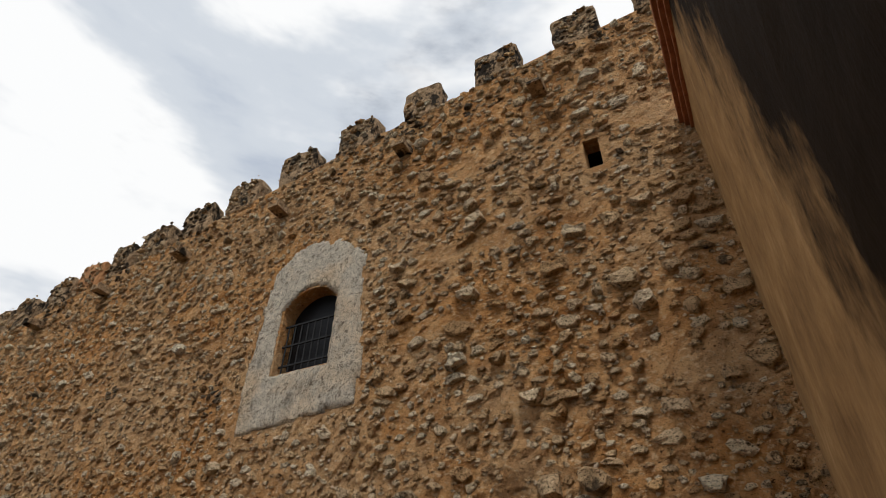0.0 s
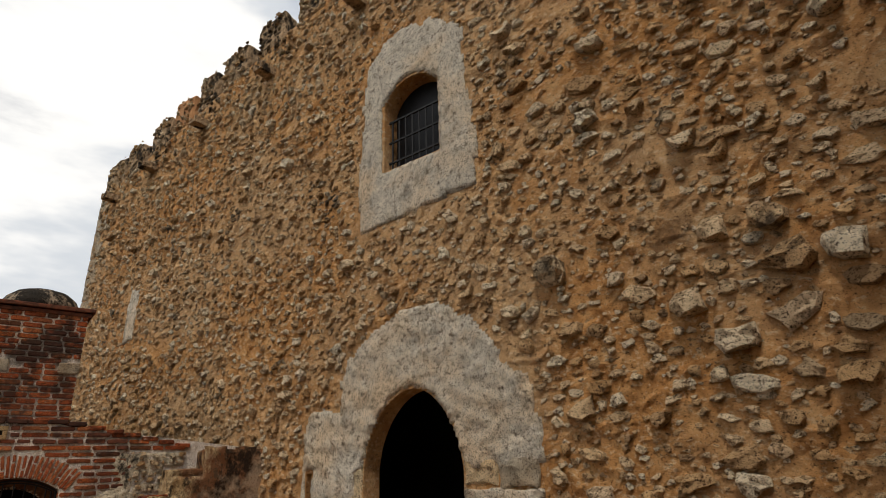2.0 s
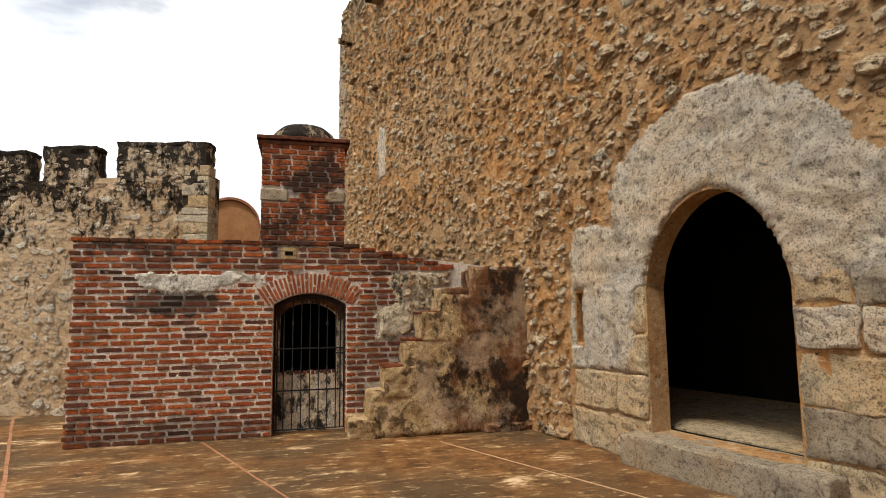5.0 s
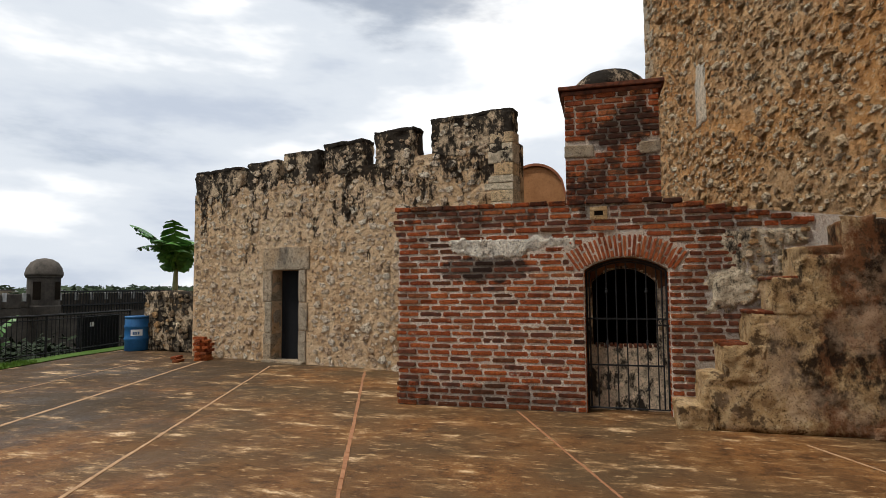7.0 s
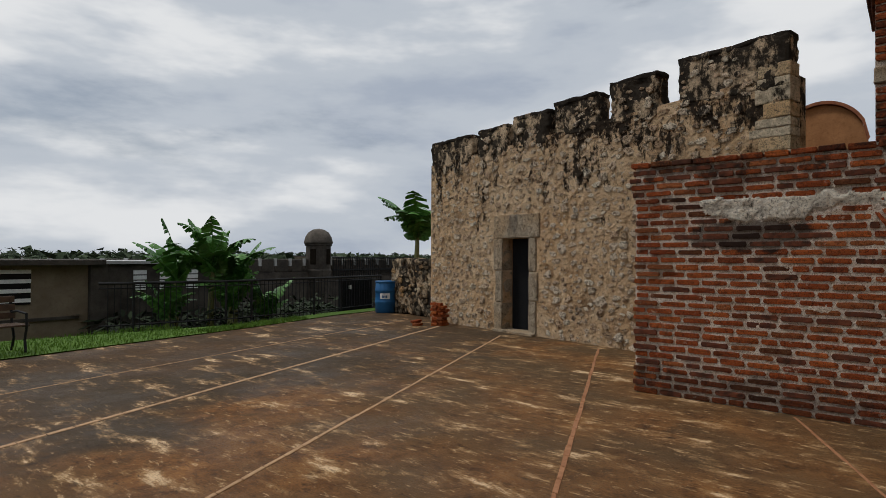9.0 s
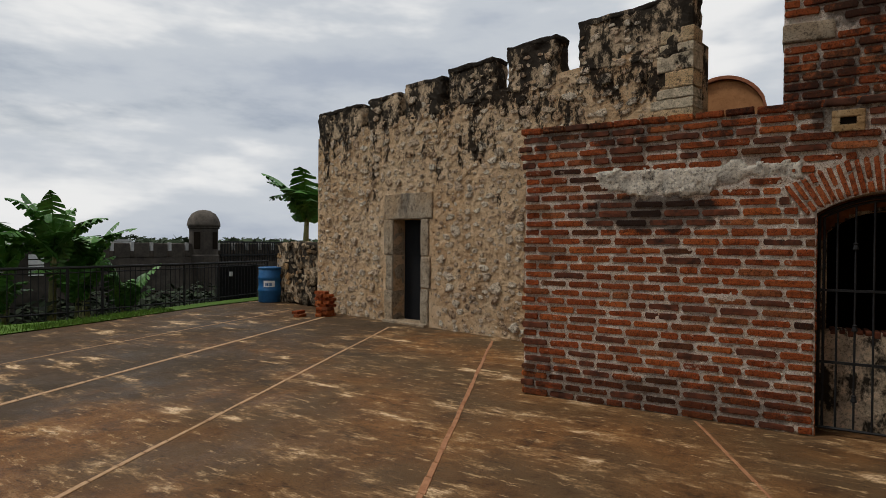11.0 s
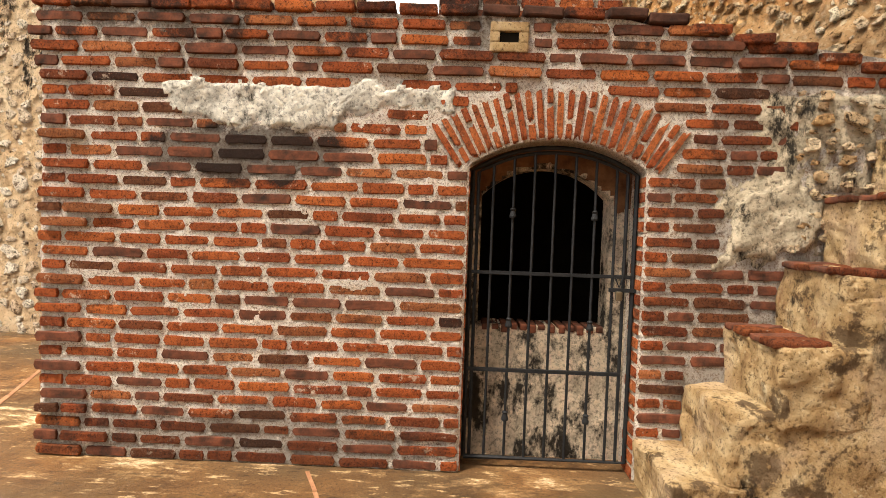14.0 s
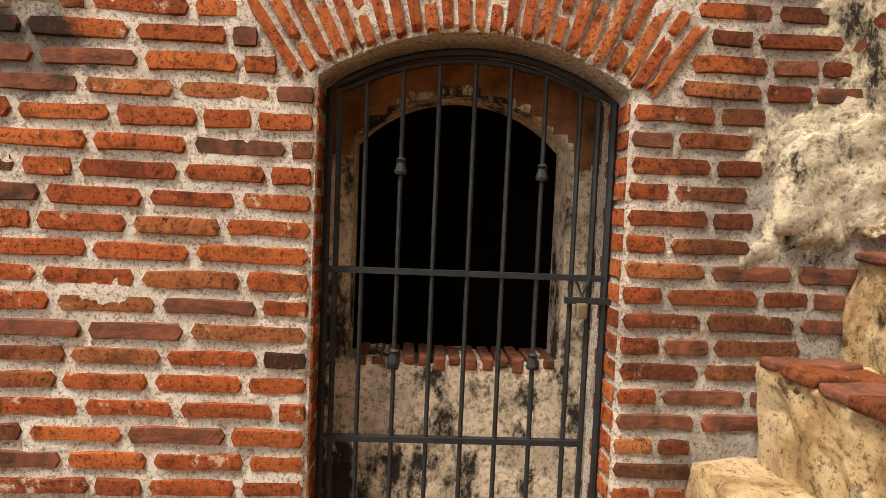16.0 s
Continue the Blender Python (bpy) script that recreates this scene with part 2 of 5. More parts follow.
def m_stair():
    k = Nodes("ochre_stair_plaster")
    mid, fine = k.noise(5, 7, 0.7), k.noise(50, 6, 0.75)
    c = k.ramp(mid, [(0.3, (0.27, 0.155, 0.07)), (0.48, (0.50, 0.325, 0.155)), (0.64, (0.68, 0.50, 0.28))])
    pit = k.noise(11, 7, 0.75)
    c = k.mix(k.ramp(pit, [(0.34, 0.9), (0.42, 0.0)]), c, (0.06, 0.035, 0.016))
    c = k.mix(k.ramp(pit, [(0.58, 0.0), (0.66, 0.7)]), c, (0.74, 0.60, 0.38))
    run = k.span(k.axis(1), 3.3, 4.7)
    red = k.math("ADD", k.noise(2.0, 7, 0.7, (1, 0.9, 0.6), (0, 2.2, 0.6)), k.math("MULTIPLY", run, 0.24))
    c = k.mix(k.ramp(red, [(0.60, 0.0), (0.68, 0.85)]), c, (0.16, 0.05, 0.02))
    black = k.math("ADD", k.noise(2.6, 7, 0.72, (1, 1, 0.7), (4, 1, 0)), k.math("MULTIPLY", run, 0.13))
    c = k.mix(k.ramp(black, [(0.60, 0.0), (0.67, 0.95)]), c, (0.025, 0.017, 0.012))
    c = k.mix(k.ramp(k.noise(3.4, 8, 0.75, None, (6, 3, 2)), [(0.56, 0.0), (0.60, 0.85)]), c, (0.10, 0.062, 0.036))
    c = k.mix(k.ramp(k.noise(1.6, 6, 0.7, None, (1, 9, 4)), [(0.50, 0.0), (0.62, 0.6)]), c, (0.60, 0.42, 0.27))
    c = k.mix(k.ramp(fine, [(0.38, 0.75), (0.46, 0.0)]), c, (0.10, 0.055, 0.025))
    return k.done(c, 0.93, [(mid, 1.0, 0.07), (pit, 1.0, 0.05), (fine, 1.0, 0.015)], spec=0.06)


def m_floor():
    k = Nodes("worn_ochre_concrete")
    big, mid, fine = k.noise(0.45, 6, 0.7), k.noise(3.6, 8, 0.75), k.noise(60, 6, 0.8)
    streak = k.noise(1.3, 9, 0.76, (2.2, 0.8, 1), (1, 4, 0))
    thin = k.noise(7.0, 8, 0.78, (2.0, 0.55, 1), (2, 2, 0))
    c = k.ramp(mid, [(0.34, (0.055, 0.024, 0.008)), (0.48, (0.16, 0.070, 0.021)), (0.64, (0.30, 0.135, 0.040))])
    c = k.mix(k.ramp(big, [(0.42, 0.0), (0.58, 0.8)]), c, (0.075, 0.050, 0.024))
    moss = k.math("ADD", k.math("MULTIPLY", k.span(k.axis(1), -2.6, -5.2), 0.30), k.noise(0.9, 6, 0.7, None, (4, 2, 1)))
    c = k.mix(k.ramp(moss, [(0.58, 0.0), (0.72, 0.75)]), c, (0.040, 0.028, 0.015))
    c = k.mix(k.ramp(streak, [(0.53, 0.0), (0.60, 0.55)]), c, (0.42, 0.25, 0.11))
    c = k.mix(k.ramp(streak, [(0.59, 0.0), (0.64, 0.9)]), c, (0.72, 0.52, 0.31))
    c = k.mix(k.math("MULTIPLY", k.ramp(thin, [(0.57, 0.0), (0.63, 0.75)]), k.ramp(moss, [(0.62, 1.0), (0.78, 0.25)])), c, (0.58, 0.39, 0.20))
    c = k.mix(k.ramp(thin, [(0.36, 0.75), (0.44, 0.0)]), c, (0.03, 0.017, 0.008))
    c = k.mix(k.ramp(fine, [(0.38, 0.75), (0.48, 0.0)]), c, (0.035, 0.017, 0.008))
    rough = k.ramp(k.noise(0.8, 5, 0.6), [(0.35, 0.5), (0.62, 0.85)])
    return k.done(c, rough, [(mid, 0.8, 0.02), (thin, 0.7, 0.012), (fine, 0.9, 0.006)], spec=0.2)


def m_plain(name, a, b, scale=8.0, rough=0.8, metal=0.0, bump=0.01, spec=0.3, each=False):
    k = Nodes(name)
    mid, fine = k.noise(scale, 6, 0.65), k.noise(scale * 7, 5, 0.7)
    c = k.ramp(mid, [(0.3, a), (0.68, b)])
    if each:
        c = k.mix(k.math("MULTIPLY", k.each(), 0.6), c, tuple(x * 0.4 for x in a))
    c = k.mix(k.ramp(fine, [(0.3, 0.35), (0.5, 0.0)]), c, tuple(x * 0.5 for x in a))
    return k.done(c, rough, [(mid, 0.6, bump), (fine, 0.5, bump * 0.3)], metal, spec)


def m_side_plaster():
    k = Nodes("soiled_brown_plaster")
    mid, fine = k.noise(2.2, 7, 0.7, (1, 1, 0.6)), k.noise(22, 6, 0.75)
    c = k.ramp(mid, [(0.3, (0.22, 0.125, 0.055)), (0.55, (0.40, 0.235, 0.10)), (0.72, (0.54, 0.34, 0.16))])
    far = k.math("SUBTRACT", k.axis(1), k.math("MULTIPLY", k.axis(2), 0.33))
    # Shade painted into the colour: near-black over the wall's near, upper part.
    near_shade = k.math("ADD", k.math("MULTIPLY", k.span(far, 3.8, 1.6), 0.7), k.noise(1.2, 6, 0.65, (1, 1, 0.5), (2.6, 0.0, 0.5)))
    c = k.mix(k.ramp(near_shade, [(0.72, 0.0), (0.92, 0.97)]), c, (0.008, 0.005, 0.003))
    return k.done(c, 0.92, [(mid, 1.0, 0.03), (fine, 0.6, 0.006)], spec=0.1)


def m_leaf():
    k = Nodes("banana_leaf")
    mid, rib = k.noise(3, 5), k.noise(40, 3, 0.6)
    c = k.ramp(mid, [(0.3, (0.03, 0.10, 0.02)), (0.6, (0.085, 0.22, 0.035)), (0.8, (0.18, 0.28, 0.06))])
    k.bsdf.inputs["Transmission Weight"].default_value = 0.0
    return k.done(c, 0.45, [(rib, 0.3, 0.004)], spec=0.4)


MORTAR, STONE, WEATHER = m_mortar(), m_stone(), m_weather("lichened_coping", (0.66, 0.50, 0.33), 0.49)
STONE_DARK = m_stone("lichened_rubble", 0.08)
LOW_STONE = m_stone("dark_low_wall_rubble", 0.14)
PINKISH = ((0.38, 0.215, 0.105), (0.68, 0.45, 0.25), (0.82, 0.62, 0.40))
PALE_TONES = [(0.0, (0.58, 0.40, 0.25)), (0.3, (0.88, 0.74, 0.56)), (0.6, (0.70, 0.50, 0.33)), (1.0, (0.92, 0.81, 0.64))]
B_MORTAR = m_mortar("battlement_mortar", (1.4, 4.0), PINKISH, (0.78, 0.60, 0.40), 0.04)
B_STONE = m_stone("battlement_rubble", 0.0, (1.4, 4.0), PALE_TONES)
PARAPET = m_weather("weathered_parapet", (0.54, 0.37, 0.22), 0.54)
RENDER, PALE_STONE = m_render(), m_render("pale_dressed_stone", (0.58, 0.48, 0.35), 0.55)
CAP = m_weather("black_lichened_cap", (0.46, 0.35, 0.24), 0.44)
FILL = m_weather("lichened_rubble_fill", (0.74, 0.61, 0.43), 0.61)
ASHLAR = m_render("ochre_ashlar", (0.80, 0.62, 0.39), 0.58)
PATCH = m_weather("lime_plaster_remnant", (0.92, 0.84, 0.70), 0.66)
ARCH_BRICK = m_brick("orange_arch_brick", ARCH_REDS)
BRICK, JOINT, STAIR, FLOOR = m_brick(), m_joint(), m_stair(), m_floor()
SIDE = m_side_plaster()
ORANGE = m_plain("orange_plaster", (0.33, 0.15, 0.06), (0.50, 0.25, 0.105), 3, 0.9, bump=0.02)
REDBAND = m_plain("red_brick_band", (0.24, 0.085, 0.04), (0.40, 0.16, 0.08), 14, 0.85, bump=0.01)
FLOORBAND = m_plain("worn_brick_band", (0.24, 0.10, 0.045), (0.40, 0.20, 0.10), 7, 0.9, bump=0.01)
PALEBAND = m_plain("pale_joint_filler", (0.32, 0.19, 0.10), (0.50, 0.32, 0.18), 9, 0.85, bump=0.01)
SOOTY = m_plain("sooty_brick", (0.03, 0.019, 0.014), (0.19, 0.062, 0.032), 11, 0.92, bump=0.02, spec=0.1)
COPING = m_plain("lichened_coping_brick", (0.018, 0.014, 0.012), (0.10, 0.042, 0.026), 8, 0.95, bump=0.02, spec=0.05)
IRON = m_plain("black_painted_iron", (0.008, 0.008, 0.009), (0.02, 0.02, 0.02), 30, 0.6, 0.0, 0.003, 0.2)
# Near-black base colour stands in for the shade inside closed rooms.
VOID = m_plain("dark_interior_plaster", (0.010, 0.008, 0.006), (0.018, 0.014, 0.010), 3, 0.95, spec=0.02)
NICHE = m_weather("niche_lime_plaster", (0.88, 0.70, 0.50), 0.57)
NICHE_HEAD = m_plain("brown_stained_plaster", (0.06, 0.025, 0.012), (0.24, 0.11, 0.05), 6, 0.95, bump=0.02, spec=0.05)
BLACKDOOR = m_plain("black_painted_door", (0.012, 0.013, 0.015), (0.016, 0.016, 0.016), 6, 0.9, spec=0.05)
BLUE = m_plain("blue_plastic", (0.012, 0.08, 0.21), (0.025, 0.13, 0.30), 4, 0.45, bump=0.002)
WHITE = m_plain("white_paint", (0.62, 0.63, 0.62), (0.8, 0.8, 0.78), 9, 0.7)
LEAF = m_leaf()
STALK = m_plain("banana_stalk", (0.10, 0.12, 0.04), (0.22, 0.2, 0.08), 9, 0.7)
GRASS = m_plain("lawn_grass", (0.08, 0.17, 0.014), (0.16, 0.28, 0.035), 5, 0.9, bump=0.03, each=True)
EARTH = m_plain("scrubby_ground", (0.018, 0.024, 0.012), (0.05, 0.05, 0.028), 0.2, 0.95, bump=0.1)
FARWALL = m_plain("dark_old_parapet", (0.03, 0.026, 0.022), (0.085, 0.072, 0.058), 2.5, 0.95, bump=0.03)
BEIGE = m_plain("beige_house_wall", (0.15, 0.115, 0.075), (0.22, 0.175, 0.12), 2, 0.9)
GREYROOF = m_plain("grey_roof_sheet", (0.30, 0.30, 0.29), (0.46, 0.46, 0.45), 1, 0.8)
FARTREE = m_plain("far_foliage", (0.03, 0.05, 0.025), (0.075, 0.10, 0.05), 0.6, 0.95, each=True)
SHRUB = m_plain("dark_shrub_foliage", (0.010, 0.018, 0.007), (0.035, 0.055, 0.02), 1.2, 0.9, each=True)
WOOD = m_plain("dark_bench_wood", (0.05, 0.03, 0.02), (0.10, 0.06, 0.035), 12, 0.7)
GLASS = m_plain("dark_window_glass", (0.006, 0.006, 0.007), (0.012, 0.012, 0.013), 3, 0.4, spec=0.15)


# ---- mesh helpers ----
def mesh_of(name, verts, faces, material, smooth=False):
    me = bpy.data.meshes.new(name)
    me.from_pydata([tuple(v) for v in verts], [], faces)
    me.materials.append(material)
    if smooth:
        me.polygons.foreach_set("use_smooth", [True] * len(me.polygons))
    me.update()
    return me


def part(name, me, parent=None, label="", m=None):
    ob = new(name, me)
    if parent:
        ob.parent = parent
    if m is not None:
        ob.matrix_local = m
    return tagged(ob, label)


def thing(name, label, category, group="", kind="", m=None, me=None):
    ob = new(name, me)
    if m is not None:
        ob.matrix_world = m
    return tagged(ob, label, category, group, kind)


class Geo:
    """Gathers vertices and faces for one mesh."""

    def __init__(self):
        self.v, self.f = [], []

    def add(self, verts, faces):
        k = len(self.v)
        self.v += [tuple(p) for p in verts]
        self.f += [tuple(i + k for i in q) for q in faces]

    def box(self, x0, x1, y0, y1, z0, z1):
        self.add([(x, y, z) for z in (z0, z1) for y in (y0, y1) for x in (x0, x1)],
                 [(0, 2, 3, 1), (4, 5, 7, 6), (0, 1, 5, 4), (2, 6, 7, 3), (0, 4, 6, 2), (1, 3, 7, 5)])

    def tube(self, pts, r, n=8, caps=True):
        pts = [Vector(p) for p in pts]
        rs = r if isinstance(r, (list, tuple)) else [r] * len(pts)
        vs, side = [], Vector((0.31, 0.87, 0.38))
        for i, p in enumerate(pts):
            d = (pts[min(i + 1, len(pts) - 1)] - pts[max(i - 1, 0)]).normalized()
            a = d.cross(side if abs(d.dot(side.normalized())) < 0.95 else Vector((1, 0, 0))).normalized()
            b = d.cross(a)
            vs += [p + rs[i] * (math.cos(2 * math.pi * k / n) * a + math.sin(2 * math.pi * k / n) * b) for k in range(n)]
        fs = [(i * n + k, i * n + (k + 1) % n, (i + 1) * n + (k + 1) % n, (i + 1) * n + k) for i in range(len(pts) - 1) for k in range(n)]
        if caps:
            fs += [tuple(range(n - 1, -1, -1)), tuple((len(pts) - 1) * n + k for k in range(n))]
        self.add(vs, fs)

    def lathe(self, profile, n=24, centre=(0, 0)):
        vs = [(centre[0] + r * math.cos(2 * math.pi * k / n), centre[1] + r * math.sin(2 * math.pi * k / n), z) for r, z in profile for k in range(n)]
        m = len(profile)
        fs = [(i * n + k, i * n + (k + 1) % n, (i + 1) * n + (k + 1) % n, (i + 1) * n + k) for i in range(m - 1) for k in range(n)]
        fs += [tuple(range(n - 1, -1, -1)), tuple((m - 1) * n + k for k in range(n))]
        self.add(vs, fs)

    def mesh(self, name, material, smooth=False):
        return mesh_of(name, self.v, self.f, material, smooth)


def rough_box(x0, x1, y0, y1, z0, z1, step=0.12, amp=0.02, edge=0.03, seed=0.0, shift=(0, 0, 0)):
    """A block with worn, uneven faces and rounded edges."""
    lo, hi = Vector((x0, y0, z0)), Vector((x1, y1, z1))
    cut = []
    for i in range(3):
        span, e = hi[i] - lo[i], min(edge, 0.3 * (hi[i] - lo[i]))
        m = max(1, int(span / step))
        cut.append([lo[i]] + [lo[i] + e + (span - 2 * e) * j / m for j in range(m + 1)] + [hi[i]])
    n = [len(c) - 1 for c in cut]
    index, g = {}, Geo()

    def vert(i, j, k):
        key = (i, j, k)
        if key not in index:
            p = Vector([cut[a][c] for a, c in enumerate(key)])
            q = Vector([min(max(p[a], cut[a][1]), cut[a][-2]) for a in range(3)])
            d = p - q
            if d.length > 1e-6:
                p = q + d.normalized() * max(abs(c) for c in d)
            p = p + amp * noise.noise_vector((p + Vector((seed, seed * 0.7, seed * 1.3))) * 3.1) + 0.6 * amp * noise.noise_vector((p + Vector((seed, 1.0, 2.0))) * 12.0)
            index[key] = len(g.v)
            g.v.append(tuple(p + Vector(shift)))
        return index[key]

    for a, b, c in ((0, 1, 2), (1, 2, 0), (2, 0, 1)):
        for side in (0, n[c]):
            for i in range(n[a]):
                for j in range(n[b]):
                    quad = []
                    for di, dj in ((0, 0), (1, 0), (1, 1), (0, 1)):
                        key = [0, 0, 0]
                        key[a], key[b], key[c] = i + di, j + dj, side
                        quad.append(vert(*key))
                    g.f.append(tuple(quad if side else quad[::-1]))
    return g


def wall_columns(breaks, top, openings, depth, y0=0.0, base=0.0):
    """A wall in its own frame (x along, y into it, z up): its solid columns leave the openings free."""
    g = Geo()
    xs = sorted(set(round(b, 4) for b in breaks))
    cols = []
    for a, b in zip(xs, xs[1:]):
        mid, segs = (a + b) / 2, [(base, base)]
        for s0, s1, low, high in sorted(openings, key=lambda o: o[2]((o[0] + o[1]) / 2)):
            if s0 - 1e-4 <= a and b <= s1 + 1e-4:
                segs[-1] = (*segs[-1][:2], low(a), low(b))
                segs.append((high(a), high(b)))
        segs[-1] = (*segs[-1][:2], top(mid, a), top(mid, b))
        cols.append((a, b, [s for s in segs if s[2] > s[0] + 1e-4 or s[3] > s[1] + 1e-4]))
    for i, (a, b, segs) in enumerate(cols):
        for l0, r0, l1, r1 in segs:
            v = [(a, y0, l0), (b, y0, r0), (b, y0, r1), (a, y0, l1), (a, depth, l0), (b, depth, r0), (b, depth, r1), (a, depth, l1)]
            f = [(0, 1, 2, 3), (5, 4, 7, 6), (3, 2, 6, 7), (1, 0, 4, 5)]
            left = cols[i - 1][2] if i else []
            right = cols[i + 1][2] if i + 1 < len(cols) else []
            if not any(abs(q[1] - l0) < 1e-3 and abs(q[3] - l1) < 1e-3 for q in left):
                f.append((0, 3, 7, 4))
            if not any(abs(q[0] - r0) < 1e-3 and abs(q[2] - r1) < 1e-3 for q in right):
                f.append((2, 1, 5, 6))
            g.add(v, f)
    return g


def inside(poly, x, z):
    hit = False
    for (x0, z0), (x1, z1) in zip(poly, poly[1:] + poly[:1]):
        if (z0 > z) != (z1 > z) and x < (x1 - x0) * (z - z0) / (z1 - z0) + x0:
            hit = not hit
    return hit


def coat(x0, x1, z0, z1, step, keep, thick, amp, y=0.0, seed=0.0):
    """A coat of plaster on a wall face, kept where keep(x, z) holds, with an uneven face and a broken rim."""
    nx, nz = int((x1 - x0) / step), int((z1 - z0) / step)
    g, cells, index = Geo(), set(), {}
    for i in range(nx):
        for j in range(nz):
            x, z = x0 + (i + 0.5) * step, z0 + (j + 0.5) * step
            if keep(x, z):
                cells.add((i, j))

    def vert(i, j, front):
        key = (i, j, front)
        if key not in index:
            p = Vector((x0 + i * step, 0, z0 + j * step))
            rim = any((i + a, j + b) not in cells for a in (-1, 0) for b in (-1, 0))
            w = 0.5 * step * noise.noise_vector(p * 11 + Vector((seed, 0, 0)))
            h = thick * (0.35 if rim else 1.0) + amp * noise.noise(p * 5 + Vector((seed, 3, 0))) + 0.5 * amp * noise.noise(p * 17) + 0.35 * amp * noise.noise(p * 41)
            index[key] = len(g.v)
            g.v.append((p.x + w.x, y - (h if front else -0.02), p.z + w.z))
        return index[key]

    for i, j in sorted(cells):
        ring = [(i, j), (i + 1, j), (i + 1, j + 1), (i, j + 1)]
        g.f.append(tuple(vert(*c, True) for c in ring))
        for (c, d), nb in zip(zip(ring, ring[1:] + ring[:1]), ((i, j - 1), (i + 1, j), (i, j + 1), (i - 1, j))):
            if nb not in cells:
                g.f.append((vert(*d, True), vert(*c, True), vert(*c, False), vert(*d, False)))
    return g


RNG = random.Random(7)


def stone_shape(rng, n=8):
    """A rough angular stone of unit size, back at y = 0.3, face at about y = -0.5."""
    rad = [0.5 * rng.uniform(0.50, 1.18) for _ in range(n)]
    off, tx, tz = rng.uniform(0, 6.28), rng.uniform(-0.35, 0.35), rng.uniform(-0.15, 0.45)
    v = []
    for scale, y, wob in ((0.92, 0.3, 0.03), (1.0, -0.22, 0.12), (0.80, -0.46, 0.17)):
        for k in range(n):
            a = off + 2 * math.pi * (k + rng.uniform(-0.25, 0.25)) / n
            x, z = math.cos(a) * rad[k] * scale, math.sin(a) * rad[k] * scale
            v.append((x, y + rng.uniform(-wob, wob) + (tx * x + tz * z if y < 0 else 0), z))
    v.append((rng.uniform(-0.15, 0.15), -0.5, rng.uniform(-0.15, 0.15)))
    f = [(r * n + k, r * n + (k + 1) % n, (r + 1) * n + (k + 1) % n, (r + 1) * n + k) for r in range(2) for k in range(n)]
    f += [(2 * n + k, 2 * n + (k + 1) % n, 3 * n) for k in range(n)]
    return v, f


SHAPES = [stone_shape(RNG) for _ in range(24)]


def scatter(x0, x1, z0, z1, tries, size, keep, rng, gap=0.85):
    """Stone places (x, z, width, height) that do not crowd one another."""
    out, cell, grid = [], 0.4, {}
    for _ in range(tries):
        x, z = rng.uniform(x0, x1), rng.uniform(z0, z1)
        w = size(x, z, rng)
        h = w * rng.uniform(0.45, 0.85)
        if not keep(x, z, w / 2, h / 2):
            continue
        ci, cj = int(x // cell), int(z // cell)
        if any(abs(x - a) * 2 < (w + c) * gap and abs(z - b) * 2 < (h + d) * gap for i in (-1, 0, 1) for j in (-1, 0, 1) for a, b, c, d in grid.get((ci + i, cj + j), ())):
            continue
        grid.setdefault((ci, cj), []).append((x, z, w, h))
        out.append((x, z, w, h))
    return out


def lay_stones(wall, places, near, rng, materials, depth=0.5, name="stone", limit=300, y=0.0):
    """Sets stones in a wall face: those for which near() holds as parts, the rest as one mesh. materials(x, z) picks one of two."""
    mats = sorted({materials(x, z).name for x, z, w, h in places})
    kinds = {m: [mesh_of("stone", *s, bpy.data.materials[m]) for s in SHAPES] for m in mats}
    rest, count = {m: Geo() for m in mats}, 0
    for x, z, w, h in places:
        k, turn, d = rng.randrange(len(SHAPES)), rng.uniform(-0.35, 0.35), min(w, h) * depth * rng.uniform(0.6, 1.2)
        m = Matrix.Translation((x, y, z)) @ Matrix.Rotation(turn, 4, "Y") @ Matrix.Diagonal((w, d, h, 1))
        mat = materials(x, z).name
        if near(x, z) and count < limit:
            part(name, kinds[mat][k], wall, m=m)
            count += 1
        else:
            rest[mat].add([m @ Vector(p) for p in SHAPES[k][0]], SHAPES[k][1])
    for m in mats:
        if rest[m].v:
            tagged(part("rubble_stones", rest[m].mesh("rubble_stones", bpy.data.materials[m]), wall), "small rubble stones bedded in the mortar", kind="stuff")


def frame_m(ox, oy, ang):
    return Matrix.Translation((ox, oy, 0)) @ Matrix.Rotation(ang, 4, "Z")


TOWER = frame_m(0, 7.74, math.atan(0.272))
BATTLE = frame_m(-12.62, 0, math.pi / 2 - math.atan(0.23))
HOUSE = frame_m(-10.19, 0, math.pi / 2)


def arc(s0, s1, spring, rise):
    """The head of an opening, as a segment of a circle."""
    half, mid = (s1 - s0) / 2, (s0 + s1) / 2
    r = (half * half + rise * rise) / (2 * rise)
    return lambda s: spring + rise - r + math.sqrt(max(r * r - (s - mid) ** 2, 0))


def steps(a, b, n):
    return [a + (b - a) * i / n for i in range(n + 1)]


# ---- ground, terrace ----
g = Geo()
g.add([(-3000, -3000, -3), (3000, -3000, -3), (3000, 3000, -3), (-3000, 3000, -3)], [(0, 1, 2, 3)])
thing("ground", "scrubby green and brown ground below the terrace", "ground", kind="structure", me=g.mesh("ground", EARTH))
EDGE = [(-17.0, -10.75), (-13.5, -10.45), (-10.6, -9.8), (-6.5, -9.15), (8.0, -7.5)]
g = Geo()
top = [(8.0, 12.0), (-19.0, 12.0), (-19.0, -10.9)] + EDGE
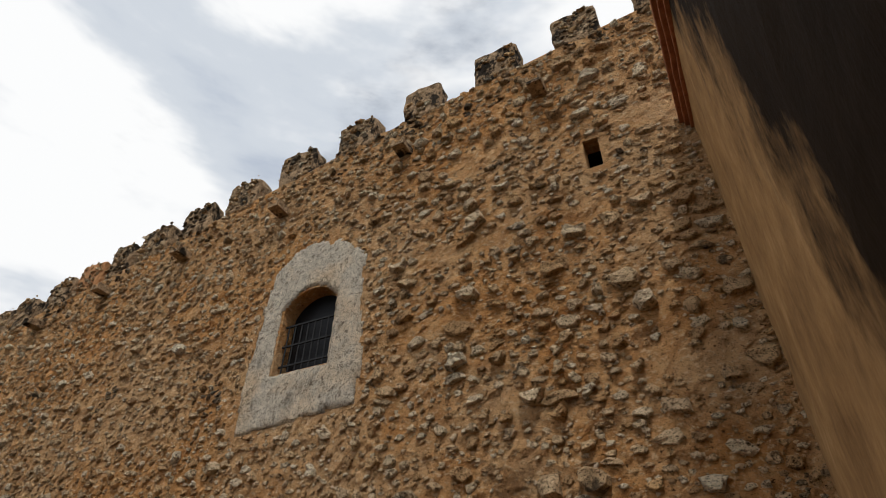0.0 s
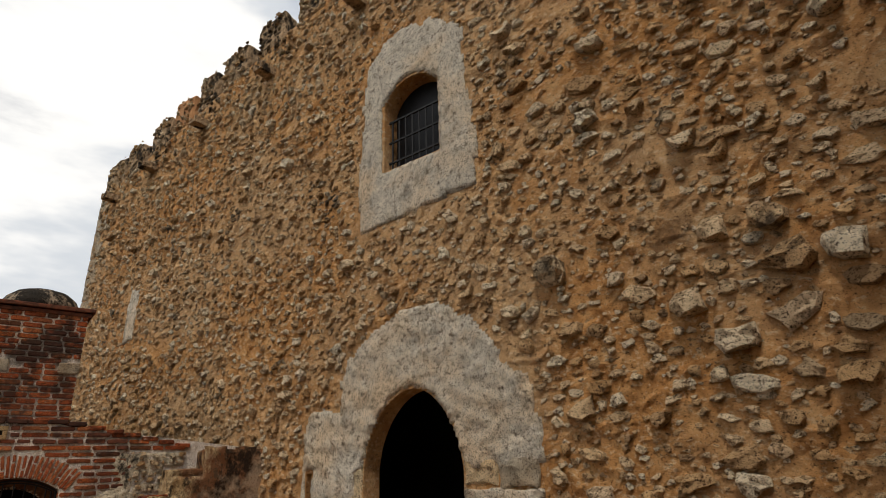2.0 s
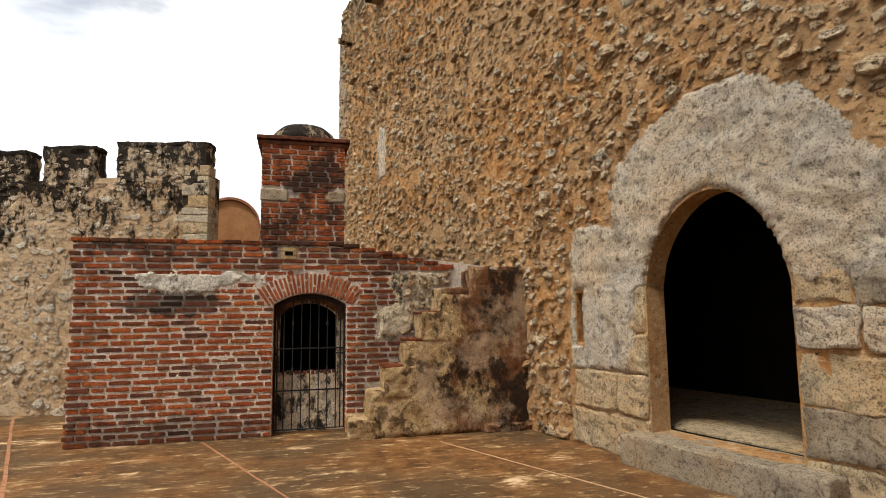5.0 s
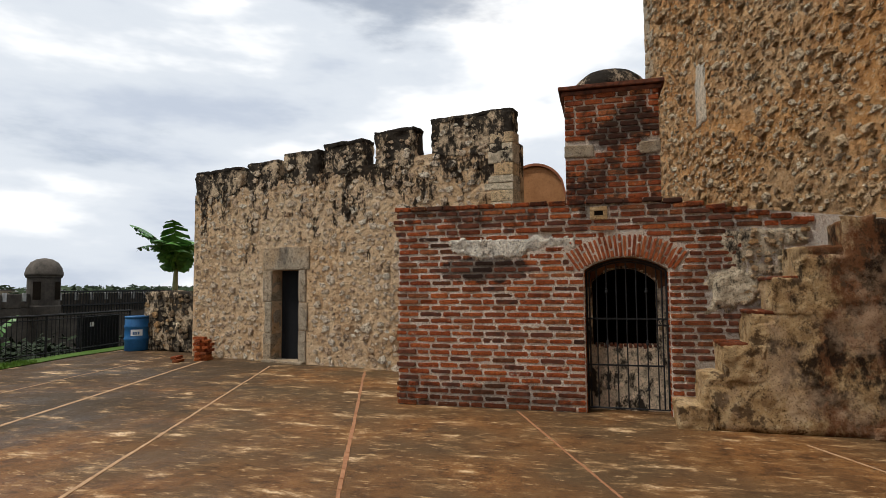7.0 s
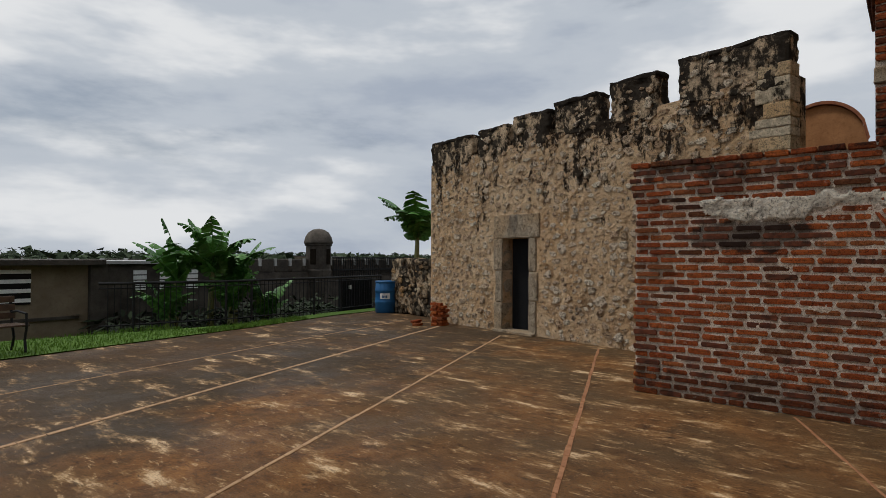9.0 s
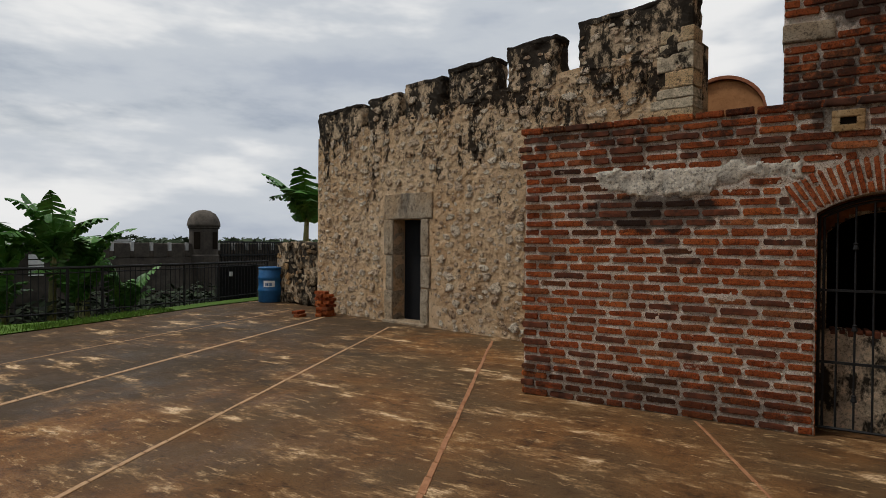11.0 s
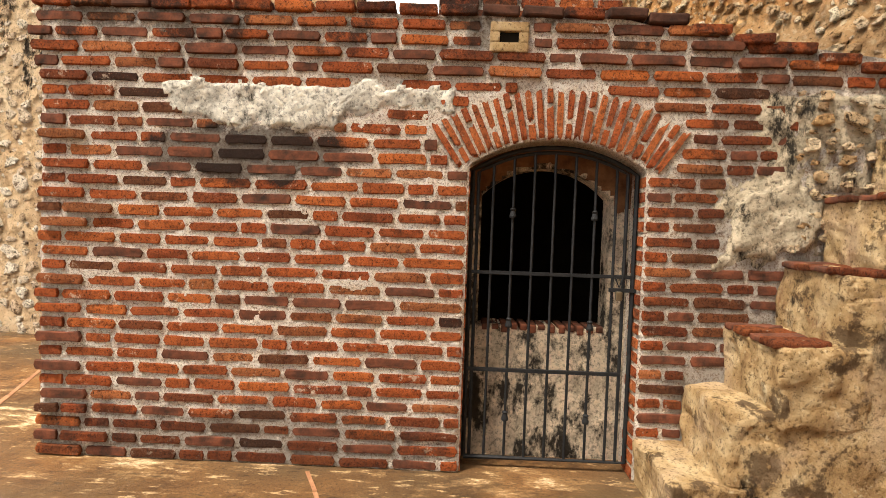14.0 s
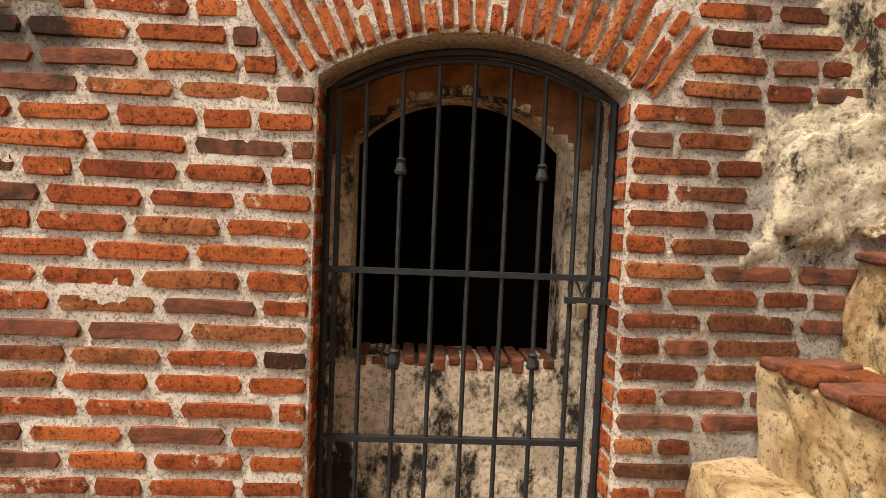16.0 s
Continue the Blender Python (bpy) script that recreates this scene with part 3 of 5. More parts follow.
g.add([(x, y, 0.0) for x, y in top] + [(x, y, -3.0) for x, y in top], [tuple(range(len(top))), tuple(range(2 * len(top) - 1, len(top) - 1, -1))] + [(i, i + len(top), (i + 1) % len(top) + len(top), (i + 1) % len(top)) for i in range(len(top))])
floor = thing("floor", "worn ochre-brown concrete terrace with pale streaks", "floor", kind="structure", me=g.mesh("floor", FLOOR))
# joints between the slabs: height at x = -10, slope, ends
for y10, slope, xa, xb, w, mat in ((0.70, 0.42, -10.1, -4.0, 0.035, FLOORBAND), (-1.53, 0.39, -12.9, -3.0, 0.055, FLOORBAND), (-3.73, 0.365, -13.2, -2.0, 0.05, PALEBAND), (-5.80, 0.29, -13.6, -1.0, 0.07, PALEBAND), (-7.45, 0.21, -14.2, -1.0, 0.04, PALEBAND), (3.35, 0.45, -9.2, -5.0, 0.03, PALEBAND)):
    joint, n = thing("floor_joint", "narrow band of brick and mortar between the terrace slabs", "floor joint", "joints in the terrace", "structure"), int((xb - xa) / 0.24)
    for i in range(n):
        x0, x1 = xa + (xb - xa) * i / n, xa + (xb - xa) * (i + 0.97) / n
        o0, o1 = 0.012 * noise.noise((x0 * 2, y10, 0)), 0.012 * noise.noise((x1 * 2, y10, 0))
        e = w / 2 * (1 + 0.3 * noise.noise((x0 * 5, y10, 3)))
        ya, yb = y10 + slope * (x0 + 10) + o0, y10 + slope * (x1 + 10) + o1
        g = Geo()
        g.add([(x0, ya - e, -0.01), (x1, yb - e, -0.01), (x1, yb + e, -0.01), (x0, ya + e, -0.01), (x0 + 0.004, ya - e + 0.006, 0.005), (x1 - 0.004, yb - e + 0.006, 0.005), (x1 - 0.004, yb + e - 0.006, 0.005), (x0 + 0.004, ya + e - 0.006, 0.005)],
              [(4, 5, 6, 7), (0, 1, 5, 4), (1, 2, 6, 5), (2, 3, 7, 6), (3, 0, 4, 7)])
        part("band_brick", g.mesh("band_brick", mat), joint)
# lawn strip beyond the terrace edge
lawn_edge = [(x, y + 0.02) for x, y in EDGE]
g = Geo()
g.add([(x, y, 0.02) for x, y in lawn_edge] + [(x, y - (2.0 if x > -9 else 0.55), 0.03) for x, y in lawn_edge] + [(x, y - (2.0 if x > -9 else 0.55), -3) for x, y in lawn_edge],
      [(i + 5, i + 6, i + 1, i) for i in range(4)] + [(i + 10, i + 11, i + 6, i + 5) for i in range(4)])
thing("lawn", "strip of short green grass along the terrace edge", "lawn", kind="structure", me=g.mesh("lawn", GRASS))
g, rng = Geo(), random.Random(3)
for _ in range(9000):
    x = rng.uniform(-12.5, -2)
    i = max(j for j in range(4) if EDGE[j][0] <= x)
    (xa, ya), (xb, yb) = EDGE[i], EDGE[i + 1]
    y = ya + (yb - ya) * (x - xa) / (xb - xa) - rng.uniform(-0.05, 1.8 if x > -9.5 else 0.5)
    h, a = rng.uniform(0.03, 0.09), rng.uniform(0, 6.28)
    dx, dy = math.cos(a) * 0.008, math.sin(a) * 0.008
    g.add([(x - dx, y - dy, 0.015), (x + dx, y + dy, 0.015), (x + dy * 3, y + dx * 3, 0.02 + h)], [(0, 1, 2)])
thing("grass", "short green grass blades", "grass", kind="stuff", me=g.mesh("grass", GRASS))

# ---- tower wall ----
TL, TR = -18.15, 4.0


def crest(s):
    return 12.33 + (0.168 if s < -4.9 else 0.10) * (s + 4.9)


MERLONS = [(-0.55, 0.35), (-2.10, -1.22), (-3.73, -2.82), (-5.33, -4.50), (-6.93, -6.02), (-8.45, -7.55), (-9.90, -9.05), (-11.25, -10.40), (-12.58, -11.65), (-13.55, -12.85), (-14.60, -13.78), (-15.70, -14.85), (-16.95, -16.20), (-18.12, -17.08)]


def door_head(s):
    """A pointed arch."""
    mid, spring, rise = -6.88, 1.95, 0.97
    half = 0.85 if s < mid else 0.78
    return spring + rise * max(0.0, 1 - (abs(s - mid) / half) ** 1.9) ** 0.62


T_DOOR, T_WIN, T_SLIT, T_LOOP = (-7.73, -6.10), (-7.40, -6.30), (-8.88, -8.77), (-1.92, -1.68)
win_head = arc(-7.40, -6.30, 7.46, 0.36)
openings = [(*T_DOOR, lambda s: 0.33, door_head), (*T_WIN, lambda s: 6.27, win_head), (*T_SLIT, lambda s: 1.28, lambda s: 1.92), (*T_LOOP, lambda s: 8.5, lambda s: 9.1)]
breaks = [TL, TR, *T_SLIT, *T_LOOP, *steps(*T_DOOR, 28), *steps(*T_WIN, 16)]
wall = thing("wall_tower", "tall rubble stone tower wall with sandy mortar and battlements", "wall", kind="structure", m=TOWER)
core = part("wall_core", wall_columns(breaks, lambda mid, s: crest(s) - 0.87, openings, 0.30).mesh("wall_core", MORTAR), wall, "sandy ochre mortar between the stones")
g = Geo()
g.box(TL, TL + 0.5, 0.301, 12, 0, crest(TL) - 0.87)
part("return_wall", g.mesh("return_wall", MORTAR), wall)
# Added rooms, their shade put into the colour so the openings read black.
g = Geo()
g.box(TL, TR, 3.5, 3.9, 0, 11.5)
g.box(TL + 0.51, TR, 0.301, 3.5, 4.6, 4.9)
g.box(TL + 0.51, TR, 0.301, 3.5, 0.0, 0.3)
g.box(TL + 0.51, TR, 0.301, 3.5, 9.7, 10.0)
thing("wall_tower_inside", "rooms behind the tower wall, coloured near-black as shade", "wall", kind="structure", m=TOWER, me=g.mesh("wall_tower_inside", VOID))
g = Geo()
g.box(TL + 0.51, TR, 0.5, 3.4, 0.3, 0.318)
thing("floor_tower", "sandy floor inside the arched doorway", "floor", kind="structure", m=TOWER, me=g.mesh("floor_tower", ASHLAR))
mrng = random.Random(11)
for i, (a, b) in enumerate(MERLONS):
    z = crest((a + b) / 2)
    g = rough_box(a, b, -0.005, 0.42, z - 0.95, z + mrng.uniform(-0.06, 0.05), 0.14, 0.045, 0.07, i * 3.0)
    if i == 10:
        part("merlon", g.mesh("merlon", ORANGE), wall, "merlon patched with plain orange plaster")
    else:
        part("merlon", g.mesh("merlon", PARAPET), wall, "weathered stone merlon dark with lichen")

PANEL = [(-8.97, 0.0), (-8.99, 1.55), (-8.93, 2.72), (-8.55, 2.80), (-8.22, 2.72), (-8.12, 3.40), (-7.55, 3.80), (-6.95, 4.02), (-6.45, 3.98), (-5.85, 3.66), (-5.42, 3.10), (-5.12, 2.85), (-5.02, 2.2), (-5.05, 1.36), (-5.55, 1.34), (-5.55, 0.0)]
WINDOW_PANEL = [(-7.92, 5.35), (-5.67, 5.50), (-5.64, 6.2), (-5.80, 7.3), (-5.82, 8.30), (-6.4, 8.72), (-7.2, 8.88), (-7.8, 8.40), (-7.90, 6.9), (-7.96, 6.1)]
PLAQUE = [(-15.45, 4.75), (-14.98, 4.8), (-15.02, 5.95), (-15.42, 6.0)]


def free(s, z, w=0.0, h=0.0):
    """Bare rubble: clear of openings, rendered panels and ashlar."""
    if z + h > crest(s) - 0.87 and not (z + h < crest(s) + 0.02 and any(a < s - w and s + w < b for a, b in MERLONS)):
        return False
    if s - w < TL or s + w > TR or (s + w > -1.95 and s - w < -1.65 and z + h > 8.45 and z - h < 9.15):
        return False
    for dx in (-w, 0, w):
        for dz in (-h, 0, h):
            if any(inside(p, s + dx, z + dz) for p in (PANEL, WINDOW_PANEL, PLAQUE)):
                return False
    return not (-9.05 < s < -3.5 and z - h < 1.33) and s + w < -0.30


def panel_keep(poly, wob=0.07):
    def keep(s, z):
        p = Vector((s, 0, z))
        q = (s + wob * noise.noise(p * 4), z + wob * noise.noise(p * 4 + Vector((9, 2, 0))))
        if any(a - 0.025 < s < b + 0.025 and lo(s) - 0.025 < z < hi(min(max(s, a), b)) + 0.025 for a, b, lo, hi in openings):
            return False
        return inside(poly, *q)
    return keep


panel_in = panel_keep(PANEL)


def upper_panel(s, z):
    return panel_in(s, z) and (z > 1.96 + 0.15 * noise.noise((s * 3, z, 0)) or (s < -7.9 and z > 0.95))


part("door_surround", coat(-9.1, -4.9, 0.0, 4.2, 0.04, upper_panel, 0.035, 0.034).mesh("door_surround", RENDER, True), wall, "rough grey lime render round the pointed doorway")
part("window_surround", coat(-8.1, -5.5, 5.25, 9.0, 0.05, panel_keep(WINDOW_PANEL), 0.035, 0.018, seed=4).mesh("window_surround", RENDER, True), wall, "pale grey render round the barred window")
part("plaque", coat(-15.5, -14.9, 4.7, 6.05, 0.05, panel_keep(PLAQUE, 0.02), 0.03, 0.01).mesh("plaque", RENDER, True), wall, "pale blocked slit in the rubble")
# dressed quoins up the far corner
z, k = 3.0, 0
while z < crest(TL) - 0.9:
    h = RNG.uniform(0.3, 0.45)
    w = 0.55 if k % 2 else 0.34
    part("quoin", rough_box(TL - 0.03, TL + w, -0.03, 0.3, z + 0.01, z + h - 0.012, 0.15, 0.012, 0.02, k).mesh("quoin", PALE_STONE), wall, "pale dressed corner stone")
    z, k = z + h, k + 1
# ashlar beside the doorway
for z0, z1, sa, sb in ((0.0, 0.40, -6.09, -3.5), (0.41, 0.85, -6.09, -3.7), (0.86, 1.31, -6.09, -3.55), (1.32, 1.72, -6.09, -5.05), (1.73, 2.04, -6.09, -5.1), (0.0, 0.46, -9.0, -7.74), (0.47, 0.95, -8.95, -7.74), (0.96, 1.42, -8.1, -7.74), (1.43, 2.0, -8.15, -7.74)):
    s = sa
    while s < sb - 0.1:
        e = s + RNG.uniform(0.38, 0.85)
        e = sb if e > sb - 0.25 else e
        lift = RNG.uniform(-0.02, 0.02)
        part("ashlar_block", rough_box(s + 0.008, e - 0.008, -0.045 * RNG.uniform(0.35, 1.1), 0.2, max(0, z0 + lift * (z0 > 0)) + 0.006, z1 - 0.008, 0.07, 0.036, 0.03, s * 3 + z0).mesh("ashlar_block", RNG.choice((ASHLAR, ASHLAR, RENDER, PALE_STONE))), wall, "weathered pale ashlar block")
        s = e
# thin weathered string course, and dressed blocks farther along
s, k = -5.15, 0
while s < -3.55:
    e = min(s + RNG.uniform(0.3, 0.6), -3.5)
    for j, (z0, z1, out) in enumerate(((1.35, 1.42, -0.025), (1.425, 1.50, -0.05))):
        part("string_course", rough_box(s + 0.004, e - 0.004, out, 0.15, z0, z1, 0.05, 0.035, 0.02, s * 3 + j).mesh("string_course", ASHLAR), wall, "thin layered stone string course")
    s = e
for a, b, z0, z1 in ((-3.46, -2.90, 0.98, 1.28), (-3.44, -2.86, 0.48, 0.95), (-2.84, -2.20, 0.60, 1.05), (-3.42, -2.75, 0.02, 0.46)):
    part("ashlar_block", rough_box(a, b, -0.05, 0.2, z0, z1, 0.08, 0.03, 0.03, a * 5).mesh("ashlar_block", ASHLAR), wall, "weathered pale ashlar block")
# door sill
part("door_sill", rough_box(-7.95, -5.75, -0.30, 0.36, -0.02, 0.325, 0.12, 0.02, 0.03, 5).mesh("door_sill", PALE_STONE), wall, "worn stone step at the arched doorway")
# spouts
for s, z in ((-2.47, 10.65), (-5.15, 10.4), (-8.0, 10.0), (-10.64, 9.75), (-13.03, 9.5), (-15.3, 9.2), (-17.2, 8.95)):
    g = Geo()
    for x0, x1, z0, z1 in ((-0.13, 0.13, -0.1, -0.04), (-0.13, -0.08, -0.04, 0.06), (0.08, 0.13, -0.04, 0.06)):
        g.box(s + x0, s + x1, -0.36, 0.05, z + z0, z + z1)
    part("water_spout", g.mesh("water_spout", PARAPET), wall, "short projecting stone water spout")

rng = random.Random(21)


def tower_size(s, z, r):
    if z > crest(s) - 1.3:
        return r.uniform(0.10, 0.24)
    if s > -5.2:
        return r.choice((0.10, 0.13, 0.17, 0.22, 0.30, 0.40)) * r.uniform(0.8, 1.25)
    return r.choice((0.09, 0.12, 0.15, 0.19, 0.24)) * r.uniform(0.8, 1.25)


def tower_free(s, z, w, h):
    """Bare mortar shows between the stones in drifts, most of all towards the plastered wall."""
    drift = noise.noise((s * 0.55, 4.0, z * 1.1)) + 0.5 * noise.noise((s * 1.7, 1.0, z * 2.4))
    return free(s, z, w, h) and drift < (0.55 if s < -5.2 else 0.30 if s < -3.2 else 0.48)


def tower_mat(s, z):
    return STONE_DARK if z > crest(s) - 1.5 + 0.5 * noise.noise((s, z, 0)) else STONE


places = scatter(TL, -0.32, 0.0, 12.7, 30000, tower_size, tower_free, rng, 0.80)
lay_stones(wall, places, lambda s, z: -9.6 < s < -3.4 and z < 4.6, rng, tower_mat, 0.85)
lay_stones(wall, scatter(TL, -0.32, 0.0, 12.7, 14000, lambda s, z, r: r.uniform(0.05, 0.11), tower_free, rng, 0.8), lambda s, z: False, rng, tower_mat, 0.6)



def bare(s, z):
    if z > crest(s) - 0.9 or s > -0.30 or any(a - 0.06 < s < b + 0.06 and lo(s) - 0.06 < z < hi(min(max(s, a), b)) + 0.06 for a, b, lo, hi in openings):
        return False
    return not any(inside(p, s, z) for p in (PANEL, WINDOW_PANEL, PLAQUE)) and not (-9.0 < s < -3.5 and z < 1.33)


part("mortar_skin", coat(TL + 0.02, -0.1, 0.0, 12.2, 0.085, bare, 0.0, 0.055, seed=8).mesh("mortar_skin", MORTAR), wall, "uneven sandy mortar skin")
# barred window
win = thing("window_1", "small arched window with an iron grille", "window", kind="structure", m=TOWER)
g = Geo()
g.box(-7.46, -6.24, 0.302, 0.33, 6.2, 7.9)
part("pane", g.mesh("pane", GLASS), win, "dark glass behind the bars")
for i in range(8):
    g = Geo()
    s = -7.33 + i * 0.137
    g.tube([(s, 0.12, 6.27), (s, 0.12, 7.22)], 0.014, 6)
    part("bar", g.mesh("bar", IRON), win)
for z in (6.45, 6.82, 7.2):
    g = Geo()
    g.box(-7.40, -6.30, 0.105, 0.135, z, z + 0.03)
    part("cross_bar", g.mesh("cross_bar", IRON), win)

# ---- plastered wall at the tower's corner ----
side = thing("wall_side", "soiled brown plastered wall, shade painted in, with a red brick cornice", "wall", kind="structure", m=TOWER)
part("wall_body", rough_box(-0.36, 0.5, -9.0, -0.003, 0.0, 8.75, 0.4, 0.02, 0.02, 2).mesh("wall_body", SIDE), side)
for j, (out, z) in enumerate(((0.05, 8.62), (0.11, 8.70), (0.17, 8.78))):
    part("cornice_course", rough_box(-0.36 - out, 0.5, -9.0, -0.003, z, z + 0.07, 0.3, 0.012, 0.015, j).mesh("cornice_course", REDBAND), side, "red brick cornice course")

# ---- battlement wall ----
# merlons and door by their distance along the wall
BS = 1 / 0.9745
B0, B1 = -7.78 * BS, 0.29 * BS
BM = [(-7.78, -6.28, 4.41), (-6.05, -5.13, 4.45), (-4.97, -3.99, 4.54), (-3.86, -2.84, 4.62), (-2.59, -1.67, 4.71), (-1.32, 0.28, 4.77)]
BM = [(a * BS, b * BS, z) for a, b, z in BM]
BD = (-5.26 * BS, -4.50 * BS)
bopen = [(*BD, lambda s: 0.04, lambda s: 2.0)]
bw = thing("wall_battlement", "rubble stone wall with square merlons stained by black lichen", "wall", kind="structure", m=BATTLE)


def brow(s):
    return 3.88 + 0.040 * (s - B0)


part("wall_core", wall_columns([B0, B1, *BD, *steps(B0, B1, 8)], lambda mid, s: brow(s), bopen, 0.55).mesh("wall_core", B_MORTAR), bw, "sandy mortar between the stones")
for i, (a, b, z) in enumerate(BM):
    n = "merlon"
    part(n, rough_box(a, b, -0.01, 0.36, brow(a) - 0.12, z, 0.09, 0.045, 0.05, 40 + i).mesh(n, WEATHER), bw, "square merlon with black lichen and ochre sides")
    part("merlon_cap", rough_box(a - 0.005, b + 0.005, -0.015, 0.365, z - 0.06, z + 0.03, 0.09, 0.03, 0.04, 60 + i).mesh("merlon_cap", CAP), bw, "dark weathered cap")
z, k = 2.6, 0
while z < 4.2:
    w, h = RNG.uniform(0.32, 0.56), RNG.uniform(0.13, 0.24)
    part("quoin", rough_box(B1 - w, B1 + 0.015, -0.02, 0.3, z + 0.004, z + h - 0.004, 0.1, 0.012, 0.012, k).mesh("quoin", FILL if k % 3 else ASHLAR), bw, "weathered dressed corner stone")
    z, k = z + h, k + 1
# door surround
for a, b, z0, z1 in ((BD[0] - 0.24, BD[0], 0.0, 0.62), (BD[0] - 0.2, BD[0], 0.63, 1.3), (BD[0] - 0.26, BD[0], 1.31, 1.995), (BD[1], BD[1] + 0.2, 0.0, 0.7), (BD[1], BD[1] + 0.25, 0.71, 1.3), (BD[1], BD[1] + 0.2, 1.31, 1.995), (BD[0] - 0.26, BD[1] + 0.3, 2.0, 2.5)):
    part("door_stone", rough_box(a, b, -0.035, 0.3, z0, z1, 0.12, 0.01, 0.02, a * 7 + z0).mesh("door_stone", PALE_STONE), bw, "pale dressed stone of the door surround")
part("threshold", rough_box(BD[0] - 0.2, BD[1] + 0.2, -0.12, 0.3, -0.02, 0.05, 0.12, 0.01, 0.015, 9).mesh("threshold", PALE_STONE), bw, "low pale stone threshold")
door = thing("door_1", "closed black door in a pale stone surround", "door", kind="structure", m=BATTLE)
g = Geo()
g.box(BD[0], BD[1], 0.30, 0.34, 0.04, 2.0)
part("leaf", g.mesh("leaf", BLACKDOOR), door)
g = Geo()
g.tube([(BD[0] + 0.5, 0.27, 0.95), (BD[0] + 0.5, 0.27, 1.06)], 0.014, 6)
part("handle", g.mesh("handle", IRON), door)
rng = random.Random(5)


def bfree(s, z, w, h):
    if s - w < B0 or s + w > B1 or (BD[0] - 0.28 < s + w and s - w < BD[1] + 0.3 and z - h < 2.52):
        return False
    if z > 2.5 and s > B1 - 0.58:
        return False
    return z + h < brow(s) or any(a < s - w and s + w < b and z + h < t - 0.1 for a, b, t in BM)


places = scatter(B0, B1, 0, 4.8, 12000, lambda s, z, r: r.choice((0.11, 0.15, 0.2, 0.27)) * r.uniform(0.8, 1.25), bfree, rng)
lay_stones(bw, places, lambda s, z: -6.6 < s < -2.4 and z < 3.4, rng, lambda s, z: B_STONE, 0.4)
part("mortar_skin", coat(B0 + 0.02, B1 - 0.02, 0.0, 4.1, 0.07, lambda s, z: z < brow(s) - 0.04 and not (BD[0] - 0.3 < s < BD[1] + 0.34 and z < 2.56), 0.0, 0.03, seed=9).mesh("mortar_skin", B_MORTAR), bw, "uneven sandy mortar skin")
# return wall behind the brick house, and the battlement's back
g = Geo()
g.box(B0, B0 + 0.5, 0.551, 4.0, 0, brow(B0))
g.box(B0 + 0.51, B1, 3.5, 4.0, 0, 3.6)
thing("wall_battlement_back", "plain rubble walls that close the building behind", "wall", kind="structure", m=BATTLE, me=g.mesh("wall_battlement_back", MORTAR))
# low dark wall that carries on past the corner
lw = thing("wall_low", "low dark lichened rubble wall beyond the battlement", "wall", kind="structure", m=BATTLE)
part("wall_core", rough_box(B0 - 2.4, B0 - 0.005, 0.38, 0.85, 0.0, 1.55, 0.2, 0.05, 0.06, 8).mesh("wall_core", WEATHER), lw)
rng = random.Random(9)
lay_stones(lw, scatter(B0 - 2.35, B0 - 0.05, 0.05, 1.5, 900, lambda s, z, r: r.uniform(0.12, 0.3), lambda s, z, w, h: True, rng), lambda s, z: True, rng, lambda s, z: LOW_STONE, 0.35, limit=150, y=0.37)
# vault behind the battlement
g = Geo()
n = 18
prof = [(-0.6 + 1.2 * i / n, 3.62 + 0.66 * math.sqrt(max(0, 1 - (-1 + 2 * i / n) ** 2))) for i in range(n + 1)]
prof = [(-0.6, 2.6)] + prof + [(0.6, 2.6)]
m_ = len(prof)
g.add([(y, 0, z) for y, z in prof] + [(y, 3.5, z) for y, z in prof], [tuple(range(m_)), tuple(range(2 * m_ - 1, m_ - 1, -1))] + [(i + 1, i, i + m_, i + 1 + m_) for i in range(m_ - 1)])
vault = thing("vault_roof", "orange plastered barrel vault end behind the wall", "roof", kind="structure", m=Matrix.Translation((-14.4, 0.48, -0.2)) @ Matrix.Rotation(math.pi / 2, 4, "Z"))
part("vault_body", g.mesh("vault_body", ORANGE), vault)
g = Geo()
for i in range(1, m_ - 2):
    (a, za), (b, zb) = prof[i], prof[i + 1]
    g.add([(a, -0.05, za + 0.01), (b, -0.05, zb + 0.01), (b * 1.05, -0.05, zb + 0.06), (a * 1.05, -0.05, za + 0.06), (a, 0.2, za + 0.01), (b, 0.2, zb + 0.01), (b * 1.05, 0.2, zb + 0.06), (a * 1.05, 0.2, za + 0.06)], [(0, 1, 2, 3), (3, 2, 6, 7), (0, 3, 7, 4), (1, 0, 4, 5)])
part("verge", g.mesh("verge", REDBAND), vault, "thin red tile edge")

# ---- brick house ----
H0, H1 = -1.0, 5.4
GATE = (1.54, 2.56)
gate_head = arc(*GATE, 1.82, 0.16)
house = thing("wall_brick", "old red brick front with thick pale joints and an arched gateway", "wall", kind="structure", m=HOUSE)


def house_top(s):
    return 2.70 - 0.20 * max(0.0, min(s, 4.2) - 2.4)


part("wall_core", wall_columns([H0 + 0.01, H1, *steps(*GATE, 16)], lambda mid, s: house_top(s) - 0.03, [(*GATE, lambda s: 0.0, gate_head)], 0.28).mesh("wall_core", JOINT), house, "pale lime mortar")
# Closes the house out of view; shade behind the gate is in its colour.
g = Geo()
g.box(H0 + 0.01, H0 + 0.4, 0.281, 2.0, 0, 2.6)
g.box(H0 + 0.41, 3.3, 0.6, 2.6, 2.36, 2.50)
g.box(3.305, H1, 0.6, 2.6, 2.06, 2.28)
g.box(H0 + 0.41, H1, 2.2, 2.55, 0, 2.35)
